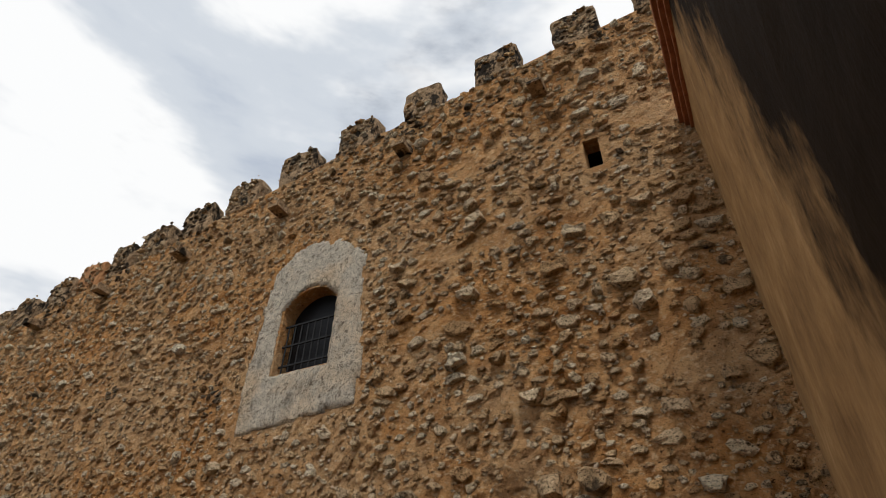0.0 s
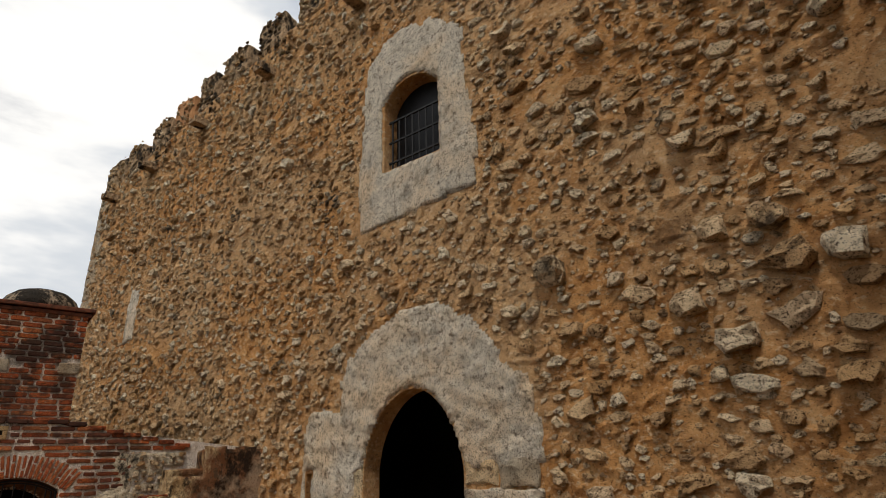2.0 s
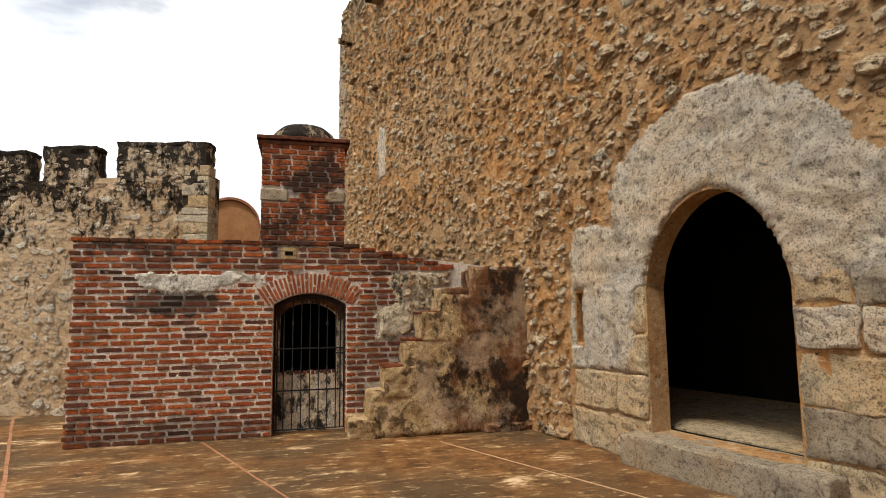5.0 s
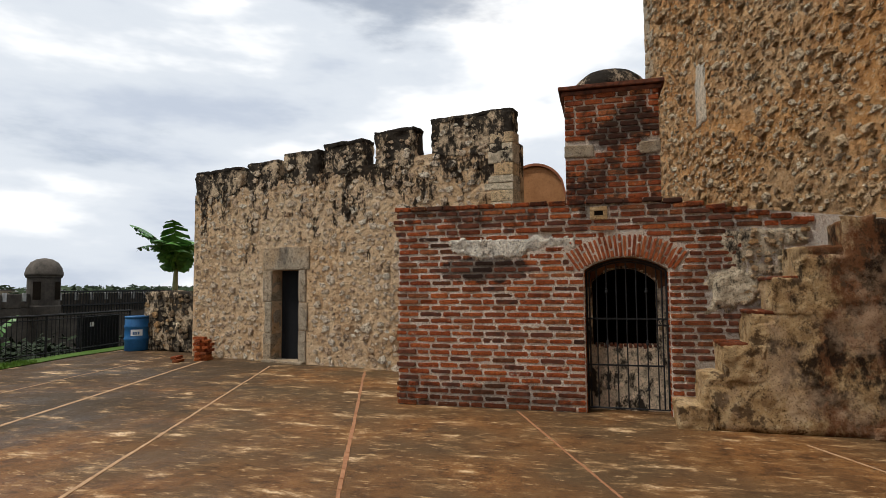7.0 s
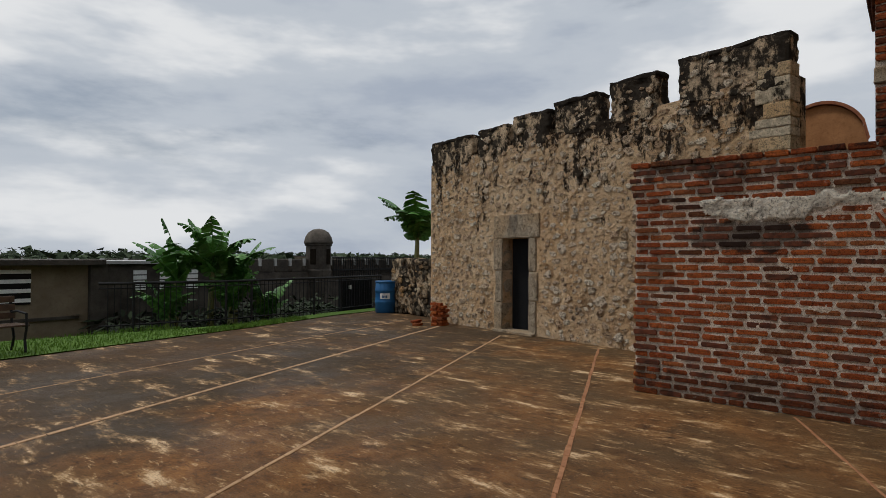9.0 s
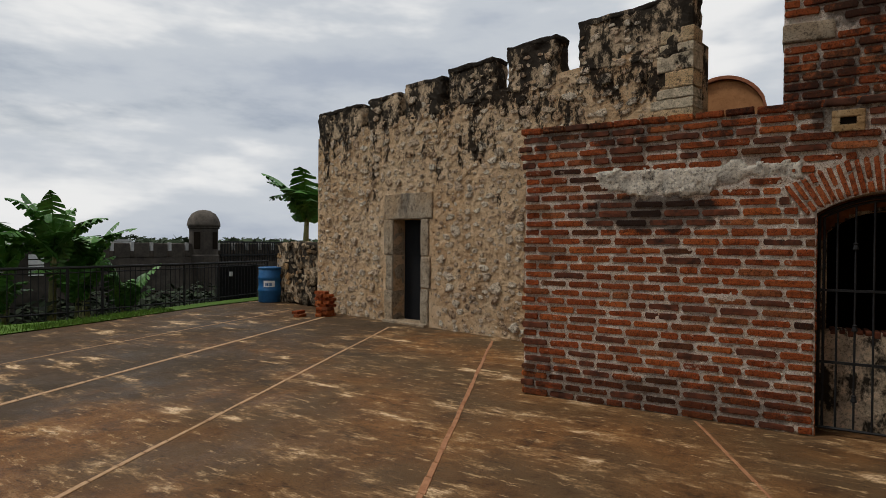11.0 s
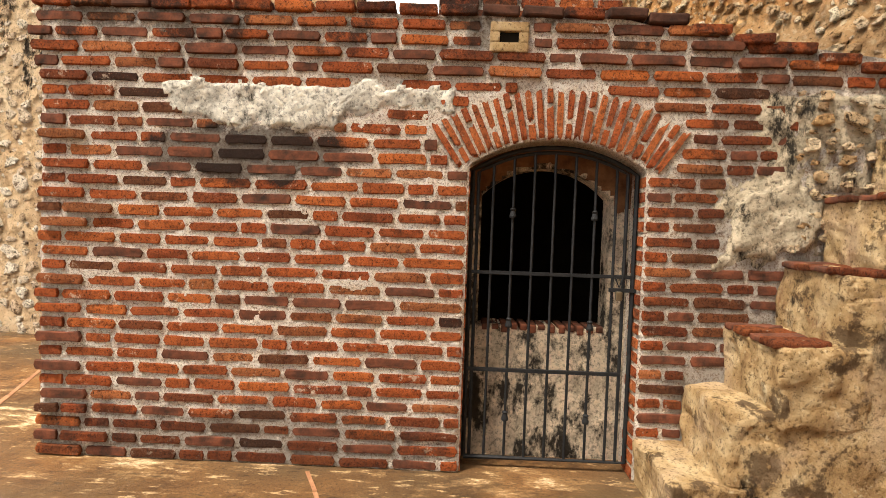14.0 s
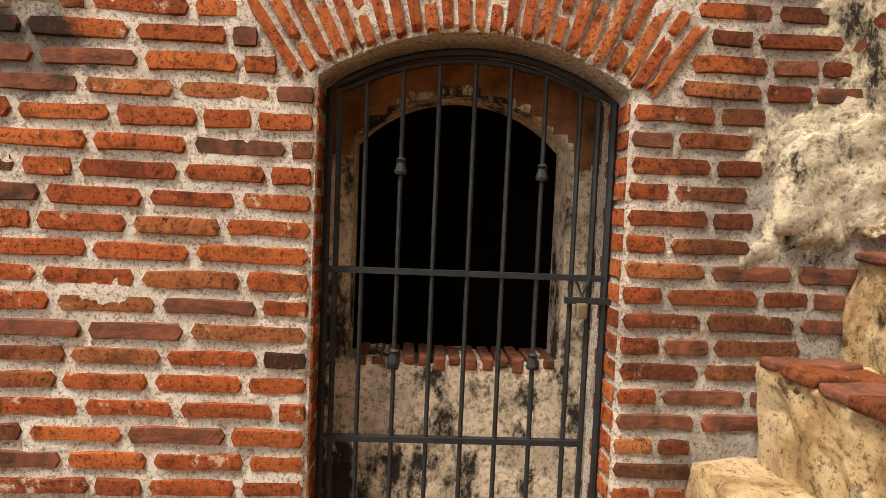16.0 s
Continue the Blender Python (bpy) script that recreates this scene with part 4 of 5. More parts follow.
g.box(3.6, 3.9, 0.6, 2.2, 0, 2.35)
thing("roof_house", "flat roof and plain walls closing the brick house, coloured near-black as shade", "roof", kind="structure", m=HOUSE, me=g.mesh("roof_house", VOID))
# niche behind the gate: parapet, back wall with an arched hole, cheeks
inner_head = arc(1.63, 2.44, 1.66, 0.18)
g = wall_columns([1.30, 2.80, *steps(1.63, 2.44, 14)], lambda mid, s: 2.34, [(1.63, 2.44, lambda s: 0.83 + 0.02 * math.sin(s * 19), inner_head)], 0.49, 0.284)
niche = thing("wall_niche", "stained lime plaster wall with a dark opening behind the gate", "wall", kind="structure", m=HOUSE)
part("back_wall", g.mesh("back_wall", NICHE), niche)
part("niche_head", coat(1.32, 2.78, 1.45, 2.1, 0.03, lambda s, z: z > 1.58 + 0.12 * noise.noise((s * 4, z * 4, 0)) and not (1.62 < s < 2.45 and z < inner_head(min(max(s, 1.63), 2.44)) + 0.02), 0.006, 0.006, y=0.284, seed=3).mesh("niche_head", NICHE_HEAD), niche, "dark brown plaster over the opening")
for i in range(13):
    s = 1.66 + i * 0.06
    part("sill_brick", rough_box(s, s + 0.045, 0.278, 0.5, 0.805 + 0.012 * math.sin(i * 2.3), 0.85, 0.03, 0.006, 0.008, i).mesh("sill_brick", SOOTY), niche)

BRICK_SHAPES = []
for _ in range(16):
    ring = [(-0.45, -0.5), (-0.15, -0.5), (0.17, -0.5), (0.46, -0.48), (0.5, 0.0), (0.45, 0.5), (0.17, 0.5), (-0.17, 0.5), (-0.46, 0.48), (-0.5, 0.0)]
    v = []
    jit = [(x * RNG.uniform(0.975, 1.0), z * RNG.uniform(0.86, 1.05) + RNG.uniform(-0.03, 0.03)) for x, z in ring]
    for kx, kz, y in ((1.0, 1.0, 1.0), (1.0, 1.0, 0.0), (0.97, 0.86, -0.85)):
        v += [(x * kx, y * (1 if y > 0 else RNG.uniform(0.88, 1.08)), z * kz) for x, z in jit]
    v.append((RNG.uniform(-0.2, 0.2), -RNG.uniform(0.85, 1.0), RNG.uniform(-0.1, 0.1)))
    n = 10
    f = [(r * n + k, r * n + (k + 1) % n, (r + 1) * n + (k + 1) % n, (r + 1) * n + k) for r in range(2) for k in range(n)] + [(2 * n + k, 2 * n + (k + 1) % n, 3 * n) for k in range(n)]
    BRICK_SHAPES.append((v, f))
BRICK_MESH = [mesh_of("brick", *s, BRICK) for s in BRICK_SHAPES]
DARK_MESH = [mesh_of("brick", *s, SOOTY) for s in BRICK_SHAPES]
ARCH_MESH = [mesh_of("arch_brick", *s, ARCH_BRICK) for s in BRICK_SHAPES]
brick_rest, dark_rest = Geo(), Geo()
brick_count = 0


def lay_brick(s, z, w, h, rng, turn=0.0, near=True, proud=0.007, limit=300, arch=False):
    global brick_count
    k = rng.randrange(16)
    smoke = 0.75 if ((s - 0.22) / 0.65) ** 2 + ((z - 1.82) / 0.16) ** 2 < 1 else 0.4 if z < 0.2 or z > 2.40 else 0.25 if s > 2.9 else 0.13
    sooty = not arch and rng.random() < smoke
    m = Matrix.Translation((s, -proud * rng.uniform(0.1, 1.2), z)) @ Matrix.Rotation(turn + rng.uniform(-0.014, 0.014), 4, "Y") @ Matrix.Diagonal((w, 0.013, h, 1))
    if near and brick_count < limit:
        part("arch_brick" if arch else "brick", (ARCH_MESH if arch else DARK_MESH if sooty else BRICK_MESH)[k], house, m=m)
        brick_count += 1
    else:
        (dark_rest if sooty else brick_rest).add([m @ Vector(p) for p in BRICK_SHAPES[k][0]], BRICK_SHAPES[k][1])


PATCHES = [[(-0.32, 2.25), (0.75, 2.26), (1.46, 2.25), (1.40, 2.12), (0.80, 2.09), (0.76, 1.98), (0.45, 2.00), (0.20, 1.95), (0.02, 2.05), (-0.16, 2.07), (-0.27, 2.14)]]


def patch_keep(s, z):
    p = Vector((s, 0, z))
    return inside(PATCHES[0], s + 0.05 * noise.noise(p * 6), z + 0.06 * noise.noise(p * 8 + Vector((3, 3, 0))))


def stair_line(s):
    return 0.25 + 0.365 * math.floor((s - 2.58) / 0.253) if s > 2.58 else -1.0


def brick_ok(s, z, w):
    if z > house_top(s) - 0.01:
        return False
    if GATE[0] < s + w and s - w < GATE[1] and z < gate_head(min(max(s, GATE[0]), GATE[1])) + 0.02:
        return False
    if patch_keep(s, z) or (1.61 - w < s < 1.87 + w and 2.44 < z < 2.64):
        return False
    if s > 2.6 and z < stair_line(s) + 0.03:
        return False
    edge = (3.75 if z < 1.27 else 3.04 if z < 1.78 else 3.34) + 0.12 * noise.noise((z * 6, 2, 0))
    return s + w < edge if z < 2.30 else s + w < 4.25 - (z - 2.30) * 1.2 + 0.15 * noise.noise((z * 9, 0, 5))


def ring_half(z):
    """Half the width of the arch ring, with its bed, at a height."""
    if not 1.80 < z < 2.29:
        return 0.0
    return min(math.sqrt(max(0.0, 1.305 ** 2 - (z - 0.985) ** 2)), (z - 0.985) * math.tan(0.62) + 0.03)


rng = random.Random(13)
PITCH = 0.0858
for row in range(31):
    z = 0.035 + row * PITCH
    s = H0 + rng.uniform(-0.03, 0.015) - (0.045 if z > 2.28 else 0.0)
    first = True
    while s < 4.5:
        wide = rng.choice((0.30, 0.32, 0.29, 0.31, 0.33, 0.27, 0.17))
        if first:
            wide = 0.16 if row % 2 else 0.30
        first = False
        for lim in (GATE[0], ):
            if s < lim < s + wide + 0.08 and z < 1.9:
                wide = max(lim - s, 0.06)
        if s >= GATE[0] - 0.01 and s < GATE[1] and z < gate_head(2.05) and z < 1.86:
            s = GATE[1]
            wide = 0.15 if row % 2 else 0.29
        e = 0.5 * wide - 0.008
        mid = s + 0.5 * wide
        he = ring_half(z)
        if he and abs(mid - 2.05) - e < he:
            # trim to the arch ring
            far = (2.05 - he, mid - e) if mid < 2.05 else (2.05 + he, mid + e)
            e, mid, keep_it = abs(far[0] - far[1]) / 2, (far[0] + far[1]) / 2, (mid < 2.05 and mid - e < 2.05 - he - 0.05) or (mid > 2.05 and mid + e > 2.05 + he + 0.05)
            if not keep_it:
                s += wide
                continue
        if brick_ok(mid, z, e):
            lay_brick(mid, z + 0.006 * noise.noise((mid * 1.5, z * 3, 0)), 2 * e, 0.058 * rng.uniform(0.90, 1.10), rng, near=0.35 < mid < 3.2 and z < 2.2, proud=0.024 if z > 2.28 else 0.028 if mid < H0 + 0.34 else 0.007)
        else:
            # a cut brick where a whole one does not fit
            bits = [mid - e + (i + 0.5) * e / 4 for i in range(8)]
            fit_in = [b for b in bits if brick_ok(b, z, e / 8)]
            run = [b for i, b in enumerate(fit_in) if i == 0 or b - fit_in[0] < (i + 0.5) * e / 4]
            if len(run) > 1:
                lay_brick((run[0] + run[-1]) / 2, z, run[-1] - run[0] + e / 4, 0.056, rng, near=0.35 < mid < 3.2 and z < 2.2)
        s += wide
# arch ring: soldiers, some cut in two
cz = 0.985
for i in range(25):
    a = -0.60 + 1.20 * i / 24
    inner, outer = 0.995, 1.285
    for r0, r1 in (((inner, outer),) if i % 2 == 0 else ((inner, 1.18), (1.195, outer))) if i % 4 != 1 else (((inner, 1.09), (1.105, outer))):
        r = (r0 + r1) / 2
        lay_brick(2.05 + r * math.sin(a), cz + r * math.cos(a), 0.037 * rng.uniform(0.92, 1.12), r1 - r0, rng, turn=a, proud=0.012, limit=400, arch=True)
part("bricks", brick_rest.mesh("bricks", BRICK), house, "red and soot-dark bricks farther from the gate")["kind"] = "stuff"
part("bricks", dark_rest.mesh("bricks", SOOTY), house, "soot-blackened bricks")["kind"] = "stuff"
# jamb bricks turning into the gateway
for row in range(21):
    z = 0.035 + row * PITCH
    for s, sgn in ((GATE[0], 1), (GATE[1], -1)):
        g = rough_box(min(s, s + sgn * 0.008), max(s, s + sgn * 0.008), 0.0, 0.11 if row % 2 else 0.2, z - 0.029, z + 0.029, 0.05, 0.003, 0.003, row)
        part("jamb_brick", g.mesh("jamb_brick", ARCH_BRICK), house)
part("plaster_remnant", coat(-0.5, 1.55, 1.85, 2.35, 0.02, patch_keep, 0.022, 0.018, seed=2).mesh("plaster_remnant", PATCH, True), house, "broken strip of pale lime plaster")


def joint_keep(s, z):
    if z > house_top(s) - 0.05 or (GATE[0] - 0.01 < s < GATE[1] + 0.01 and z < gate_head(min(max(s, GATE[0]), GATE[1])) + 0.01):
        return False
    return s < 3.8 and z > stair_line(s) - 0.1


part("joint_mortar", coat(H0 + 0.01, 3.8, 0.0, 2.62, 0.02, joint_keep, 0.007, 0.008, seed=6).mesh("joint_mortar", JOINT), house, "gritty pale mortar squeezed between the bricks")
# stone vent
for x0, x1, z0, z1 in ((1.63, 1.85, 2.575, 2.63), (1.63, 1.85, 2.46, 2.515), (1.63, 1.685, 2.516, 2.574), (1.795, 1.85, 2.516, 2.574)):
    part("vent_stone", rough_box(x0, x1, -0.034, 0.02, z0, z1, 0.03, 0.003, 0.006, x0).mesh("vent_stone", STAIR), house, "small yellowish stone vent frame")
# No real hole: a solid block with the vent's shade as its colour.
part("vent_hole", rough_box(1.685, 1.795, -0.012, 0.02, 2.515, 2.575, 0.05, 0.0, 0.002).mesh("vent_hole", VOID), house, "vent opening, a block coloured shade-black")
# ledge of bricks along the top
for s in steps(H0 - 0.05, 4.2, 22)[:-1]:
    g = rough_box(s + 0.005, s + 0.225, -0.035, 0.32, house_top(s) - 0.035, house_top(s) + 0.025, 0.08, 0.012, 0.012, s * 5)
    part("coping_brick", g.mesh("coping_brick", BRICK if RNG.random() < 0.6 else COPING), house, "soot-dark coping brick")
# rubble and grey patch between the bricks and the stairs
rng = random.Random(31)


def rubble_ok(s, z, w, h):
    return stair_line(s) + 0.02 < z - h and 1.3 < z - h and z + h < 2.30 and s - w > 3.38 + 0.1 * noise.noise((z * 6, 2, 0)) and s < 5.0


lay_stones(house, scatter(3.0, 5.0, 0.8, 2.35, 2500, lambda s, z, r: r.uniform(0.05, 0.15), rubble_ok, rng), lambda s, z: True, rng, lambda s, z: STONE_DARK, 0.6, limit=120, y=-0.03)
part("rubble_fill", coat(2.95, 5.0, 1.25, 2.32, 0.04, lambda s, z: s > (2.98 if z < 1.8 else 3.16) + 0.08 * noise.noise((z * 9, s, 0)) and z > stair_line(s) + 0.01, 0.012, 0.022, seed=3).mesh("rubble_fill", FILL, True), house, "dark weathered rubble fill")
part("stone_patch", coat(3.0, 3.7, 1.25, 1.85, 0.03, lambda s, z: ((s - 3.32) / 0.27) ** 2 + ((z - 1.55) / 0.24) ** 2 + 0.5 * noise.noise((s * 5, z * 5, 0)) < 1 and z > stair_line(s) + 0.02, 0.045, 0.025, seed=7).mesh("stone_patch", FILL, True), house, "grey lichened boulder set in the wall")

# gate
gate = thing("iron_gate", "black iron barred gate, shut, in the arched gateway", "gate", m=HOUSE @ Matrix.Translation((0, 0.10, 0)))
GA, GB = 1.565, 2.54
ghead = arc(GA, GB, 1.795, 0.15)
for ring, (a, b, dz, r) in enumerate(((GA, GB, 0.0, 0.014), (GA + 0.035, GB - 0.055, -0.03, 0.011))):
    g = Geo()
    g.tube([(a, 0, 0.06)] + [(s, 0, ghead(s) + dz) for s in steps(a, b, 18)] + [(b, 0, 0.06), (a, 0, 0.06)], r, 6)
    part("gate_frame", g.mesh("gate_frame", IRON), gate)
for z, b in ((0.60, GB - 0.05), (1.19, GB)):
    g = Geo()
    g.box(GA, b, -0.012, 0.012, z - 0.010, z + 0.010)
    part("rail", g.mesh("rail", IRON), gate)
for i in range(7):
    s = 1.69 + 0.1217 * i
    bar = Geo()
    bar.tube([(s, 0, 0.06), (s, 0, ghead(s) - 0.03)], 0.0085, 6)
    bar = part("bar", bar.mesh("bar", IRON), gate)
    if i in (1, 5):
        for zc in (0.32, 0.89, 1.55):
            g = Geo()
            g.lathe([(0.009, zc - 0.03), (0.020, zc - 0.028), (0.022, zc - 0.018), (0.014, zc + 0.012), (0.019, zc + 0.022), (0.009, zc + 0.03)], 10, (s, 0))
            part("collar", g.mesh("collar", IRON), bar)
g = Geo()
g.box(2.40, 2.56, -0.02, 0.0, 1.10, 1.122)
g.tube([(2.43, -0.02, 1.19), (2.455, -0.025, 1.13), (2.48, -0.02, 1.19)], 0.006, 6)
part("bolt", g.mesh("bolt", IRON), gate)
g = rough_box(2.435, 2.475, -0.04, -0.015, 1.05, 1.105, 0.02, 0.0, 0.006)
part("padlock", g.mesh("padlock", m_plain("dull_brass", (0.14, 0.10, 0.06), (0.22, 0.17, 0.10), 20, 0.4, 0.6)), gate, "small dull brass padlock")

# stairs in front of the brick wall
stair = thing("stairs", "crumbling ochre plastered stone stairs against the brick wall", "stairs", kind="structure")
ys, zs = [2.56, 2.82, 3.04, 3.34, 3.56, 3.82], [0.25, 0.62, 0.95, 1.31, 1.68, 2.03]
for i, (y, z) in enumerate(zip(ys, zs)):
    y1 = ys[i + 1] + 0.02 if i < 5 else 4.3
    low = zs[i] - 0.40 if i else -0.02
    out = -9.58 - 0.03 * (i % 2) - (0.12 if i == 5 else 0)
    part("step", rough_box(-10.19 + 0.005, out, y, y1 + 0.12, low, z, 0.045, 0.030, 0.022, 70 + i).mesh("step", STAIR), stair, "worn stone step with broken nosing")
for i in (2, 3, 4):
    for j in range(4):
        x0 = -10.16 + j * 0.14
        part("tread_brick", rough_box(x0, x0 + 0.13, ys[i] - 0.012 - 0.008 * (j % 2), ys[i] + 0.26, zs[i] - 0.02, zs[i] + 0.02 - 0.006 * (j % 3), 0.04, 0.016, 0.012, 95 + 4 * i + j).mesh("tread_brick", BRICK if j % 2 else SOOTY), stair, "broken red brick tread")
ends = ys[1:] + [4.35]
for i in range(1, 6):
    part("stair_body", rough_box(-10.18, -9.64, ys[i] + 0.04, ends[i] + 0.04, -0.02, zs[i] - 0.20, 0.10, 0.012, 0.01, 80 + i).mesh("stair_body", STAIR), stair)
part("stair_body", rough_box(-10.18, -9.64, 4.30, 5.35, -0.02, 2.30, 0.10, 0.02, 0.03, 90).mesh("stair_body", STAIR), stair)


def stair_face(y, z):
    wob = 0.05 * noise.noise((y * 7, z * 7, 0))
    top = max([h for a, h in zip(ys, zs) if a + 0.05 <= y + wob], default=0.0)
    return z < (2.33 if y > 4.25 else top - 0.10) + wob


part("stair_plaster", coat(2.6, 5.3, 0.0, 2.4, 0.045, stair_face, 0.03, 0.022, seed=5).mesh("stair_plaster", STAIR, True), stair, "ochre plaster with dark red and black stains", m=frame_m(-9.625, 0, math.pi / 2))
part("stair_foot", rough_box(-9.70, -9.50, 4.45, 5.2, -0.04, 0.12, 0.06, 0.05, 0.04, 91).mesh("stair_foot", STAIR), stair, "crumbled plaster at the foot")

# ---- brick turret on the roof ----
turret = thing("brick_turret", "square brick roof turret with corbelled cap and small dome", "turret", kind="structure", m=frame_m(-11.0, 0, math.pi / 2))
C0, C1, CT = 1.28, 2.60, 4.53
g = Geo()
g.box(C0 + 0.012, C1 - 0.012, 0.0, 1.25, 2.3, CT - 0.12)
part("turret_core", g.mesh("turret_core", JOINT), turret)
rng = random.Random(17)
for row in range(20):
    z = 2.70 + row * 0.087
    s = C0
    while s < C1 - 0.05:
        w = 0.15 if s == C0 and row % 2 else rng.choice((0.29, 0.31, 0.27, 0.16))
        w = min(w, C1 - s)
        e = C1 - s - w
        if e < 0.08:
            w = C1 - s
        mid = s + w / 2
        if not (3.44 < z < 3.66 and (mid < C0 + 0.45 or mid > C1 - 0.3)):
            k = rng.randrange(16)
            part("brick", BRICK_MESH[k], turret, m=Matrix.Translation((mid, -0.008, z)) @ Matrix.Diagonal((w - 0.02, 0.016, 0.071, 1)))
        s += w
part("turret_stone", rough_box(C0 + 0.0, C0 + 0.42, -0.03, 0.3, 3.46, 3.64, 0.08, 0.012, 0.02, 3).mesh("turret_stone", PALE_STONE), turret, "pale stone block in the corner")
part("turret_stone", rough_box(C1 - 0.28, C1, -0.03, 0.3, 3.47, 3.64, 0.08, 0.012, 0.02, 4).mesh("turret_stone", PALE_STONE), turret, "pale stone block in the corner")
for j, (out, z) in enumerate(((0.03, CT - 0.15), (0.07, CT - 0.08))):
    part("cap_course", rough_box(C0 - out, C1 + out, -out, 1.25 + out, z, z + 0.065, 0.15, 0.008, 0.012, j).mesh("cap_course", SOOTY), turret, "dark corbelled brick course")
g = Geo()
g.lathe([(0.56, CT - 0.02), (0.55, CT + 0.08), (0.49, CT + 0.19), (0.37, CT + 0.29), (0.20, CT + 0.345), (0.03, CT + 0.36)], 28, ((C0 + C1) / 2, 0.6))
part("dome", g.mesh("dome", CAP, True), turret, "small lichened mortar dome")

# ---- things on the terrace ----
drum = thing("plastic_drum", "blue plastic drum with a white label on the terrace", "drum", m=Matrix.Translation((-15.15, -10.1, 0)))
g = Geo()
g.lathe([(0.27, 0.0), (0.29, 0.02), (0.29, 0.26), (0.305, 0.29), (0.305, 0.33), (0.29, 0.36), (0.29, 0.58), (0.305, 0.61), (0.305, 0.65), (0.29, 0.68), (0.285, 0.84), (0.27, 0.87)], 28)
part("body", g.mesh("body", BLUE, True), drum)
g = Geo()
g.lathe([(0.295, 0.85), (0.295, 0.90), (0.26, 0.905), (0.25, 0.89)], 28)
part("rim", g.mesh("rim", BLUE, True), drum)
g = Geo()
for i in range(8):
    a0, a1 = 0.25 + i * 0.12, 0.25 + (i + 1) * 0.12
    g.add([(0.294 * math.cos(a), 0.294 * math.sin(a), z) for a, z in ((a0, 0.40), (a1, 0.40), (a1, 0.56), (a0, 0.56))], [(0, 1, 2, 3)])
part("paper_label", g.mesh("paper_label", WHITE), drum, "white label")
g = Geo()
for i, (a0, a1) in enumerate(((0.42, 0.52), (0.56, 0.66), (0.70, 0.78), (0.83, 0.95))):
    g.add([(0.296 * math.cos(a), 0.296 * math.sin(a), z) for a, z in ((a0, 0.43), (a1, 0.43), (a1, 0.50), (a0, 0.50))], [(0, 1, 2, 3)])
part("print_bar", g.mesh("print_bar", BLUE), drum, "blue printed bars")

stack = thing("brick_stack", "small loose stack of red bricks beside the wall", "brick stack", m=Matrix.Translation((-13.75, -6.95, 0)) @ Matrix.Rotation(0.2, 4, "Z"))
rng = random.Random(2)
for row in range(8):
    for c in range(3 if row < 2 else 2 if row < 7 else 1):
        x, y = rng.uniform(-0.03, 0.03) + (0.30 if c == 2 else 0), (c - 0.5) * 0.16 if c < 2 else -0.45 + rng.uniform(-0.1, 0.1)
        g = rough_box(-0.14, 0.14, -0.07, 0.07, 0.0, 0.062, 0.07, 0.006, 0.008, row * 3 + c)
        part("brick", g.mesh("brick", BRICK), stack, m=Matrix.Translation((x, y, row * 0.066)) @ Matrix.Rotation(rng.uniform(-0.15, 0.15) + (1.57 if row % 2 and row > 1 else 0), 4, "Z"))

# railing
rail = thing("railing", "black iron railing with thin balusters along the terrace edge", "railing", kind="structure")
FENCE = [(-16.2, -11.35), (-13.2, -10.85), (-10.6, -10.8), (-8.1, -11.4)]
for (xa, ya), (xb, yb) in zip(FENCE, FENCE[1:]):
    L = math.hypot(xb - xa, yb - ya)
    for z, r in ((1.0, 0.03), (0.90, 0.014), (0.12, 0.018)):
        g = Geo()
        g.tube([(xa, ya, z), (xb, yb, z)], r, 6)
        part("rail", g.mesh("rail", IRON), rail)
    for i in range(int(L / 0.12)):
        f = i * 0.12 / L
        g = Geo()
        g.tube([(xa + (xb - xa) * f, ya + (yb - ya) * f, 0.03), (xa + (xb - xa) * f, ya + (yb - ya) * f, 1.0)], 0.03 if i % 16 == 0 else 0.009, 6)
        part("post" if i % 16 == 0 else "baluster", g.mesh("baluster", IRON), rail)
g = Geo()
g.box(-15.9, -14.6, -11.5, -11.42, -0.2, 0.92)
thing("dark_screen", "dark board screen behind the railing beside the drum", "screen", me=g.mesh("dark_screen", BLACKDOOR))
g = Geo()
g.box(-15.05, -14.93, -11.418, -11.41, 0.62, 0.74)
thing("notice", "tiny white notice on the dark screen", "sign", me=g.mesh("notice", WHITE))

# bench on the lawn
bench = thing("bench", "dark wooden bench with curved iron legs on the grass", "bench", m=Matrix.Translation((-5.6, -9.5, 0.03)) @ Matrix.Rotation(0.15, 4, "Z"))
for i in range(4):
    g = rough_box(-0.75, 0.75, -0.25 + i * 0.12, -0.15 + i * 0.12, 0.42, 0.45, 0.2, 0.002, 0.006, i)
    part("seat_slat", g.mesh("seat_slat", WOOD), bench)
for i in range(3):
    g = rough_box(-0.75, 0.75, -0.30 - 0.02 * i, -0.27 - 0.02 * i, 0.52 + i * 0.13, 0.62 + i * 0.13, 0.2, 0.002, 0.006, i)
    part("back_slat", g.mesh("back_slat", WOOD), bench)
for x in (-0.7, 0.7):
    for p in ([(x, 0.2, 0), (x, 0.16, 0.2), (x, 0.22, 0.43), (x, 0.2, 0.62), (x, -0.1, 0.65), (x, -0.3, 0.62)], [(x, -0.28, 0), (x, -0.2, 0.22), (x, -0.27, 0.43), (x, -0.35, 0.9)], [(x, -0.27, 0.42), (x, 0.22, 0.42)]):
        g = Geo()
        g.tube(p, 0.02, 6)
        part("leg", g.mesh("leg", IRON), bench)


